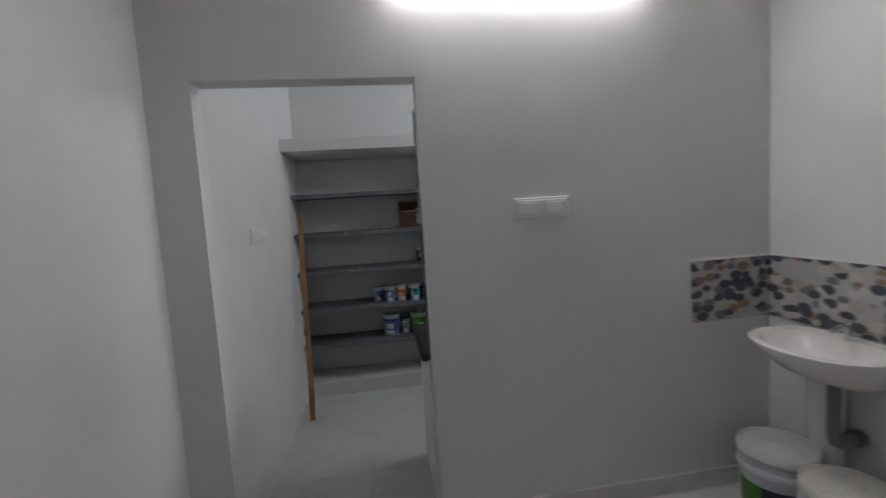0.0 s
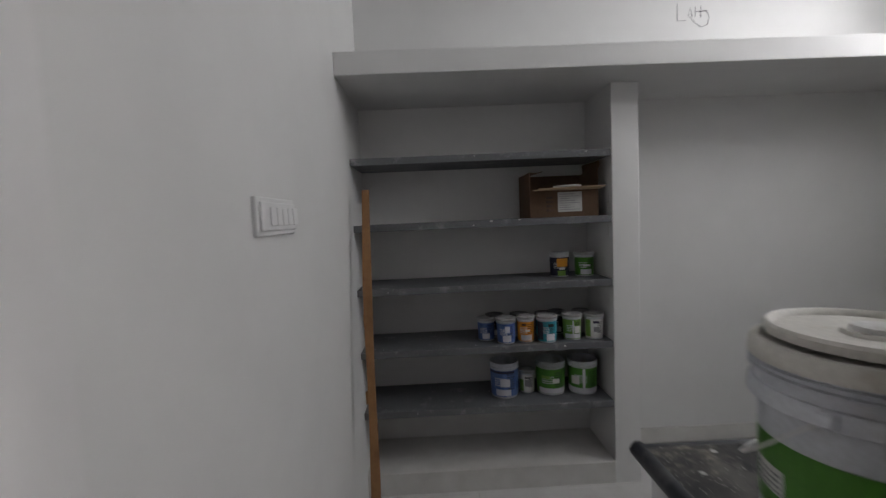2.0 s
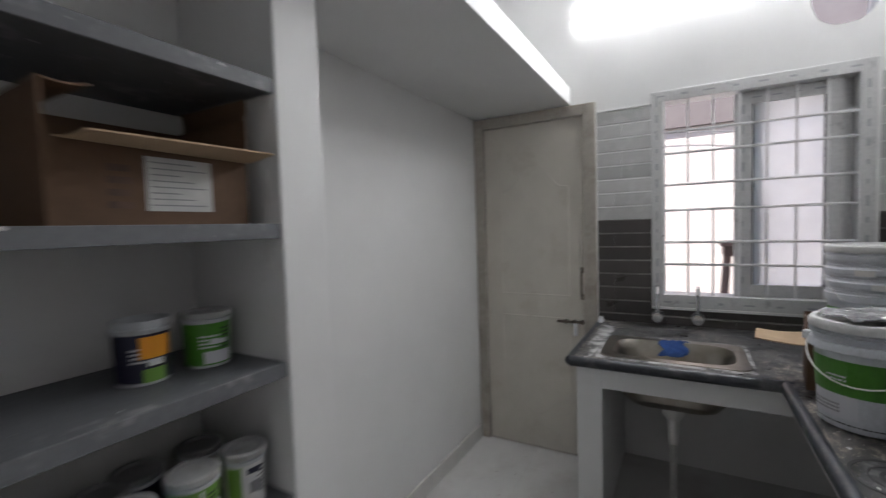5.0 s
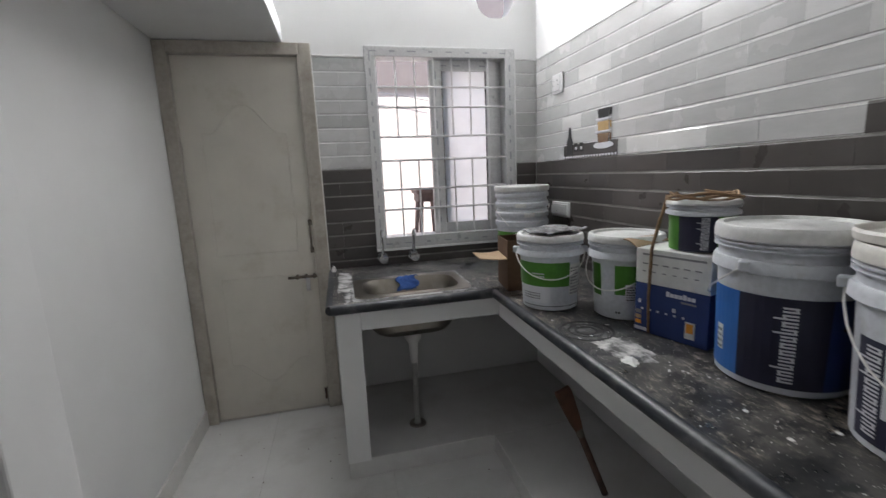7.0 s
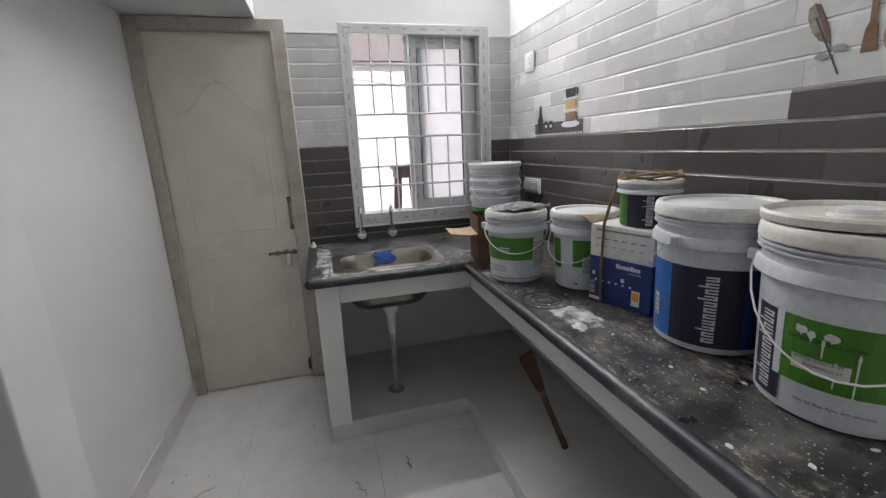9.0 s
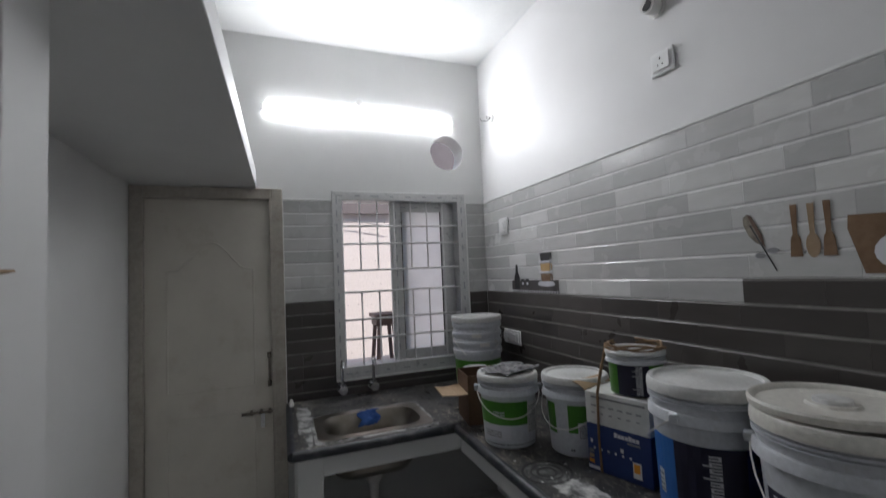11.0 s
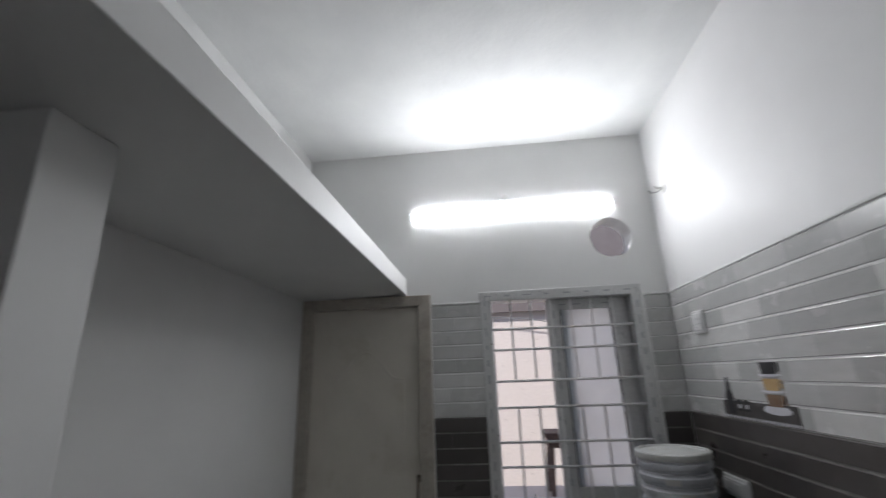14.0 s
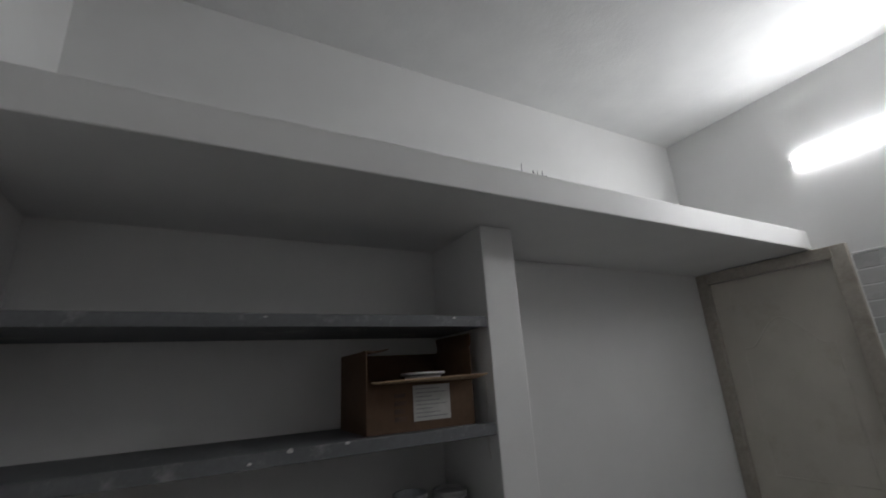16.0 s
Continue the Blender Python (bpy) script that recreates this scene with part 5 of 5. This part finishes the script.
WOODPRINT = mottled("printed_wood", (0.16, 0.095, 0.055), (0.22, 0.14, 0.085), 30, 0.25, relief=0)
WOODPRINT2 = mottled("printed_pale_wood", (0.27, 0.19, 0.12), (0.33, 0.24, 0.16), 30, 0.25, relief=0)
BONE = mottled("printed_feather", (0.30, 0.27, 0.22), (0.12, 0.10, 0.085), 40, 0.25, relief=0)
TANPRINT = mottled("printed_tan_cup", (0.46, 0.30, 0.13), (0.52, 0.36, 0.17), 30, 0.25, relief=0)
cups = thing("cup_print", 2.36, YS, 1.431, 0, "tile print of stacked cups and a bottle", "tile print")
flat("band", [(-0.235, 0.002), (0.24, 0.002), (0.24, 0.072), (-0.235, 0.072)], 0.0018, TILE_D, cups, "dark printed band")
for i in range(20):
    flat("edge_motif", oval(-0.222 + i * 0.024, 0.009, 0.008, 0.006, 8), 0.0026, PALEINK, cups)
for m, z0 in ((WOODPRINT, 0.075), (TANPRINT, 0.130), (DARKINK, 0.187)):
    z0 -= 0.01
    flat("cup", [(-0.165, z0), (-0.085, z0), (-0.078, z0 + 0.042), (-0.172, z0 + 0.042)], 0.0032, m, cups, "printed cup")
    for a in range(0, 5):
        flat("cup_handle", oval(-0.178 - 0.004, z0 + 0.012 + a * 0.006, 0.006, 0.004, 8), 0.0034, m, cups)
    flat("saucer", oval(-0.125, z0 - 0.003, 0.066, 0.006), 0.003, PALEINK, cups, "printed saucer")
flat("saucer", oval(-0.125, 0.052, 0.08, 0.015), 0.0028, PALEINK, cups, "printed saucer")
flat("bottle", [(0.150, 0.02), (0.205, 0.02), (0.207, 0.09), (0.190, 0.12), (0.187, 0.165), (0.168, 0.165), (0.165, 0.12), (0.148, 0.09)], 0.0032, DARKINK, cups, "printed bottle")
for xx in (0.045, 0.095):
    flat("glass", [(xx, 0.035), (xx + 0.036, 0.035), (xx + 0.036, 0.078), (xx, 0.078)], 0.0032, DARKINK, cups, "printed glass")
    flat("glint", [(xx + 0.008, 0.045), (xx + 0.026, 0.045), (xx + 0.026, 0.06), (xx + 0.008, 0.06)], 0.0036, PALEINK, cups)

spoons = thing("spoon_print", 0.985, YS, 1.500, 0, "tile print of a feather, wooden spatulas and a board", "tile print")


def spatula(cx, z0, round_end, m):
    if round_end:
        o = oval(cx, z0 + 0.032, 0.017, 0.034, 20, -90 + 360 * 0.0, 270)
        flat("spoon", o, 0.0024, m, spoons, "printed spoon")
    else:
        flat("blade", [(cx - 0.0155, z0), (cx + 0.0155, z0), (cx + 0.012, z0 + 0.05), (cx + 0.006, z0 + 0.064), (cx - 0.006, z0 + 0.064), (cx - 0.012, z0 + 0.05)], 0.0024, m, spoons, "printed spatula")
    flat("spatula_handle", [(cx - 0.0055, z0 + 0.06), (cx + 0.0055, z0 + 0.06), (cx + 0.0085, z0 + 0.145), (cx - 0.0085, z0 + 0.145)], 0.0026, m, spoons)


spatula(0.045, 0.066, False, WOODPRINT)
spatula(0.004, 0.064, True, WOODPRINT2)
spatula(-0.033, 0.066, False, WOODPRINT)
flat("feather_vane", [(0.172, 0.200), (0.184, 0.192), (0.184, 0.170), (0.170, 0.135), (0.150, 0.112), (0.124, 0.100)], 0.0024, BONE, spoons, "printed pale feather vane")
flat("feather_vane", [(0.173, 0.202), (0.160, 0.196), (0.147, 0.168), (0.132, 0.135), (0.126, 0.098)], 0.0026, DARKWOOD, spoons, "printed dark feather vane")
flat("quill", [(0.162, 0.168), (0.166, 0.166), (0.100, 0.028), (0.097, 0.030)], 0.0028, DARKINK, spoons)
flat("bow", oval(0.140, 0.075, 0.016, 0.008), 0.0028, GREYINK, spoons)
flat("bow", oval(0.104, 0.088, 0.016, 0.008), 0.0028, GREYINK, spoons)
flat("board", [(-0.10, 0.018), (-0.32, 0.018), (-0.33, 0.15), (-0.075, 0.165), (-0.072, 0.13)], 0.0022, WOODPRINT, spoons, "printed wooden board")
flat("bowl", oval(-0.19, 0.07, 0.07, 0.05), 0.0028, PALEINK, spoons, "printed bowl")

# ---- hall: basin, tiles, buckets ----
structure("splash_tiles", box(2.020, HE - 0.009, YH - 0.009, YH, 0.905, 1.222, 0.001), PEBBLE, "pebble printed splashback tiles on the hall wall")
structure("splash_tiles", box(HE - 0.009, HE, YH - 0.9, YH - 0.0, 0.905, 1.222, 0.001), PEBBLE, "pebble printed splashback tiles behind the basin")
structure("trim", box(2.012, HE - 0.010, YH - 0.011, YH, 1.2225, 1.231, 0.001), GROUT, "white grout line over the splashback")
structure("trim", box(HE - 0.011, HE, YH - 0.9, YH - 0.0115, 1.2225, 1.231, 0.001), GROUT, "white grout line over the splashback")
basin = thing("wash_basin", HE - 0.009, 0.11, 0.885, 0, "white ceramic wash basin with pedestal on the hall wall", "basin")


def basin_loop(d, w, z, n=28, back=0.0):
    pts = []
    for i in range(n):
        a = 2 * math.pi * i / n
        x = -d / 2 + d / 2 * math.cos(a)
        y = w / 2 * math.sin(a)
        k = abs(math.cos(a)) ** 0.35
        x = -d / 2 + d / 2 * math.copysign(k, math.cos(a)) if math.cos(a) > 0 else x
        pts.append(Vector((x - back, y, z)))
    return pts


bm = loft([basin_loop(0.16, 0.20, -0.17), basin_loop(0.30, 0.40, -0.11), basin_loop(0.38, 0.50, -0.04), basin_loop(0.41, 0.535, -0.005), basin_loop(0.415, 0.54, 0.01), basin_loop(0.40, 0.525, 0.016), basin_loop(0.33, 0.46, 0.008, back=0.04), basin_loop(0.25, 0.38, -0.06, back=0.07), basin_loop(0.12, 0.16, -0.11, back=0.13)])
part("bowl", bm, CERAMIC, basin, smooth=True)
part("bracket_leg", loft([[p + Vector((0, 0.10, 0)) for p in basin_loop(0.10, 0.15, z)] for z in (-0.885, -0.5, -0.13)]), CERAMIC, basin, "white ceramic pedestal", True)
part("pillar_tap", rod([(-0.06, 0.0, 0.01), (-0.06, 0.0, 0.065), (-0.085, 0, 0.078), (-0.14, 0, 0.06)], 0.011, 10), CHROME, basin, "chrome tap", True)
part("tap_knob", lathe([(0, 0.085), (0.018, 0.085), (0.02, 0.10), (0, 0.106)], 16), CHROME, basin, smooth=True).location = (-0.06, 0, 0)
part("waste_pipe", rod([(-0.16, -0.03, -0.15), (-0.16, -0.03, -0.37), (-0.15, -0.03, -0.41), (-0.12, -0.025, -0.425), (0.0, -0.012, -0.425)], 0.025, 12), PIPEG, basin, "grey waste pipe", True)
part("wall_flange", rod([(-0.03, -0.014, -0.425), (0.0, -0.012, -0.425)], 0.036, 16), PIPEG, basin, "dark rubber flange", True)
pail("paint_bucket", 2.22, 0.25, 0.001, 200, 0.135, 0.15, 0.385, "white lidded paint bucket with a green label under the basin", labels=((-180, 180, 0.10, 0.58, GREEN, 0.0012, "green label"), (0, 60, 0.02, 0.58, NAVY, 0.002, "navy panel")), wire=False, group="buckets under the basin")
pail("paint_bucket", 2.22, -0.06, 0.001, 200, 0.135, 0.15, 0.375, "white lidded paint bucket with a stained lid under the basin", lidmat=CREAMRIM, labels=((-180, 180, 0.10, 0.55, NAVY, 0.0012, "navy label"),), wire=False, group="buckets under the basin")

# ---- floor tiles ----
def slab_floor(name, x0, x1, y0, y1, size, mat, label, top=0.0):
    f = tagged(part(name, box(x0, x1, y0, y1, -0.1, top - 0.010), GROUT, None, label), kind="structure", category="floor")
    nx, ny = math.ceil((x1 - x0) / size - 1e-6), math.ceil((y1 - y0) / size - 1e-6)
    shared = {}
    for i in range(nx):
        for j in range(ny):
            w, d = min(size, x1 - x0 - i * size), min(size, y1 - y0 - j * size)
            key = (round(w, 4), round(d, 4))
            if key not in shared:
                bm = box(0.0004, w - 0.0004, 0.0004, d - 0.0004, -0.010, 0, 0.0006, segs=1)
                o = part("floor_tile", bm, mat, f)
                shared[key] = o.data
            else:
                o = new("floor_tile", shared[key])
                o.parent = f
            o.location = (x0 + i * size, y0 + j * size, top)
    return f


slab_floor("floor", XW - 0.015, XE, YH, YN, 0.6, FLOOR, "pale vitrified tile floor with paint spots")
slab_floor("floor_hall", HW, HE, HS, YH, 0.6, FLOOR, "pale vitrified tile floor in the hall")

# small cracks and crumbs on the floor
rnd = random.Random(4)
crumbs = bmesh.new()
for i in range(60):
    b = blob(rnd.uniform(0.002, 0.006), rnd.uniform(0.002, 0.004), 0.002, i * 2.1, 7, 2)
    me = bpy.data.meshes.new("tmp")
    b.to_mesh(me)
    b.free()
    me.transform(Matrix.Translation((rnd.uniform(0.2, 2.9), rnd.uniform(1.3, 2.7), 0.0)))
    crumbs.from_mesh(me)
    bpy.data.meshes.remove(me)
tagged(part("floor_crumbs", crumbs, DARKWOOD, None, "small brown dirt crumbs on the floor"), category="dirt", kind="stuff")
for x, y in ((2.10, 2.45), (1.93, 1.86), (2.02, 1.62), (1.55, 2.60)):
    c = thing("string_scrap", x, y, 0.001, rnd.uniform(0, 360), "scrap of brown string on the floor", "litter", "floor scraps")
    part("string", rod([(0, 0, 0.002), (0.03, 0.012, 0.003), (0.05, 0.0, 0.002), (0.075, 0.02, 0.003), (0.10, 0.012, 0.002)], 0.0013, 5), ROPE, c)

# ---- wall tiles ----
PITCH = (TILE_TOP - 1.431) / 8
piece_meshes = {}


def strip_piece(length, mat):
    key = (round(length, 3), mat.name)
    if key not in piece_meshes:
        bm = bmesh.new()
        h, lo, e, ex, t = PITCH - 0.0024, 0.003, 0.0055, 0.0005, 0.006
        back = [bm.verts.new(p) for p in ((0, 0, 0), (length, 0, 0), (length, 0, h), (0, 0, h))]
        mid = [bm.verts.new(p) for p in ((0, t * 0.4, 0), (length, t * 0.4, 0), (length, t * 0.4, h), (0, t * 0.4, h))]
        frontv = [bm.verts.new(p) for p in ((ex, t, lo), (length - ex, t, lo), (length - ex, t, h - e), (ex, t, h - e))]
        for a, b in ((back, mid), (mid, frontv)):
            for k in range(4):
                bm.faces.new((a[k], a[(k + 1) % 4], b[(k + 1) % 4], b[k]))
        bm.faces.new(frontv)
        me = bpy.data.meshes.new("wall_tile")
        bmesh.ops.recalc_face_normals(bm, faces=bm.faces)
        bm.to_mesh(me)
        bm.free()
        me.materials.append(mat)
        piece_meshes[key] = me
    return piece_meshes[key]


def tile_field(name, origin, turn, spans, label, seed):
    """Rows of glazed strips. spans(row) gives the stretches along the wall, each with its glaze; row 0 is the top one."""
    base = tagged(new(name), label, "wall tiles", kind="structure")
    base.matrix_world = pose(*origin, 0, 0, turn)
    rnd = random.Random(seed)
    joints = bmesh.new()
    for row in range(16):
        z = TILE_TOP - (row + 1) * PITCH - origin[2]
        for a, b, mat in spans(row):
            x = a
            if mat is TILE_D:
                box(a, b, 0.002, 0.0044, z, z + PITCH, bm=joints)
            while x < b - 0.001:
                length = min(rnd.choice((0.15, 0.19, 0.23, 0.27, 0.31)), b - x)
                if b - x - length < 0.06:
                    length = b - x
                o = new("wall_tile", strip_piece(length, mat))
                o.parent = base
                o.location = (x, 0, z + 0.0008)
                x += length
    part("joint", joints, DGROUT, base, "grey joint filling")
    return base


ROWS = 8


def south_rows(row):
    # runs from the counter's end (0) east to the corner (2.288)
    if row < ROWS - 1:
        return [(0, 2.288, TILE_L)]
    if row == ROWS - 1:
        return [(0, 0.525, TILE_D), (0.525, 2.288, TILE_L)]
    return [(0, 2.288, TILE_D)] if TILE_TOP - (row + 1) * PITCH > COUNTER_Z - 0.06 else []


tile_field("wall_tiles", (XE - 2.288, YS - 0.006, 0), 0, south_rows, "grey and dark brown glazed strip tiles", 2)


def east_rows(row):
    # local x runs from the south corner towards the door
    m = TILE_L if row < ROWS else TILE_D
    top, low = TILE_TOP - row * PITCH, TILE_TOP - (row + 1) * PITCH
    if low < COUNTER_Z - 0.06:
        return []
    if low > WIN_Z0 - 0.02:
        return [(0, 0.145, m), (1.032, 1.315, m)]
    return [(0, 1.315, m)]


tile_field("wall_tiles", (XE + 0.0035, YS + 0.003, 0), 90, east_rows, "grey and dark brown glazed strip tiles round the window", 7)
structure("trim", box(0.66, XE - 0.006, YS - 0.006, YS + 0.0025, TILE_TOP, TILE_TOP + 0.010, 0.002), GROUT, "rough white putty line over the tiles")
structure("trim", box(XE - 0.008, XE, WIN_Y1 + 0.002, 1.978, TILE_TOP, TILE_TOP + 0.010, 0.002), GROUT, "rough white putty line over the tiles")
structure("trim", box(XE - 0.010, XE, 1.9755, 1.9795, COUNTER_Z, TILE_TOP, 0.001), GROUT, "rough white putty line beside the door frame")
structure("trim", box(XE - 0.008, XE, YS + 0.003, WIN_Y0 - 0.002, TILE_TOP, TILE_TOP + 0.010, 0.002), GROUT, "rough white putty line over the tiles")
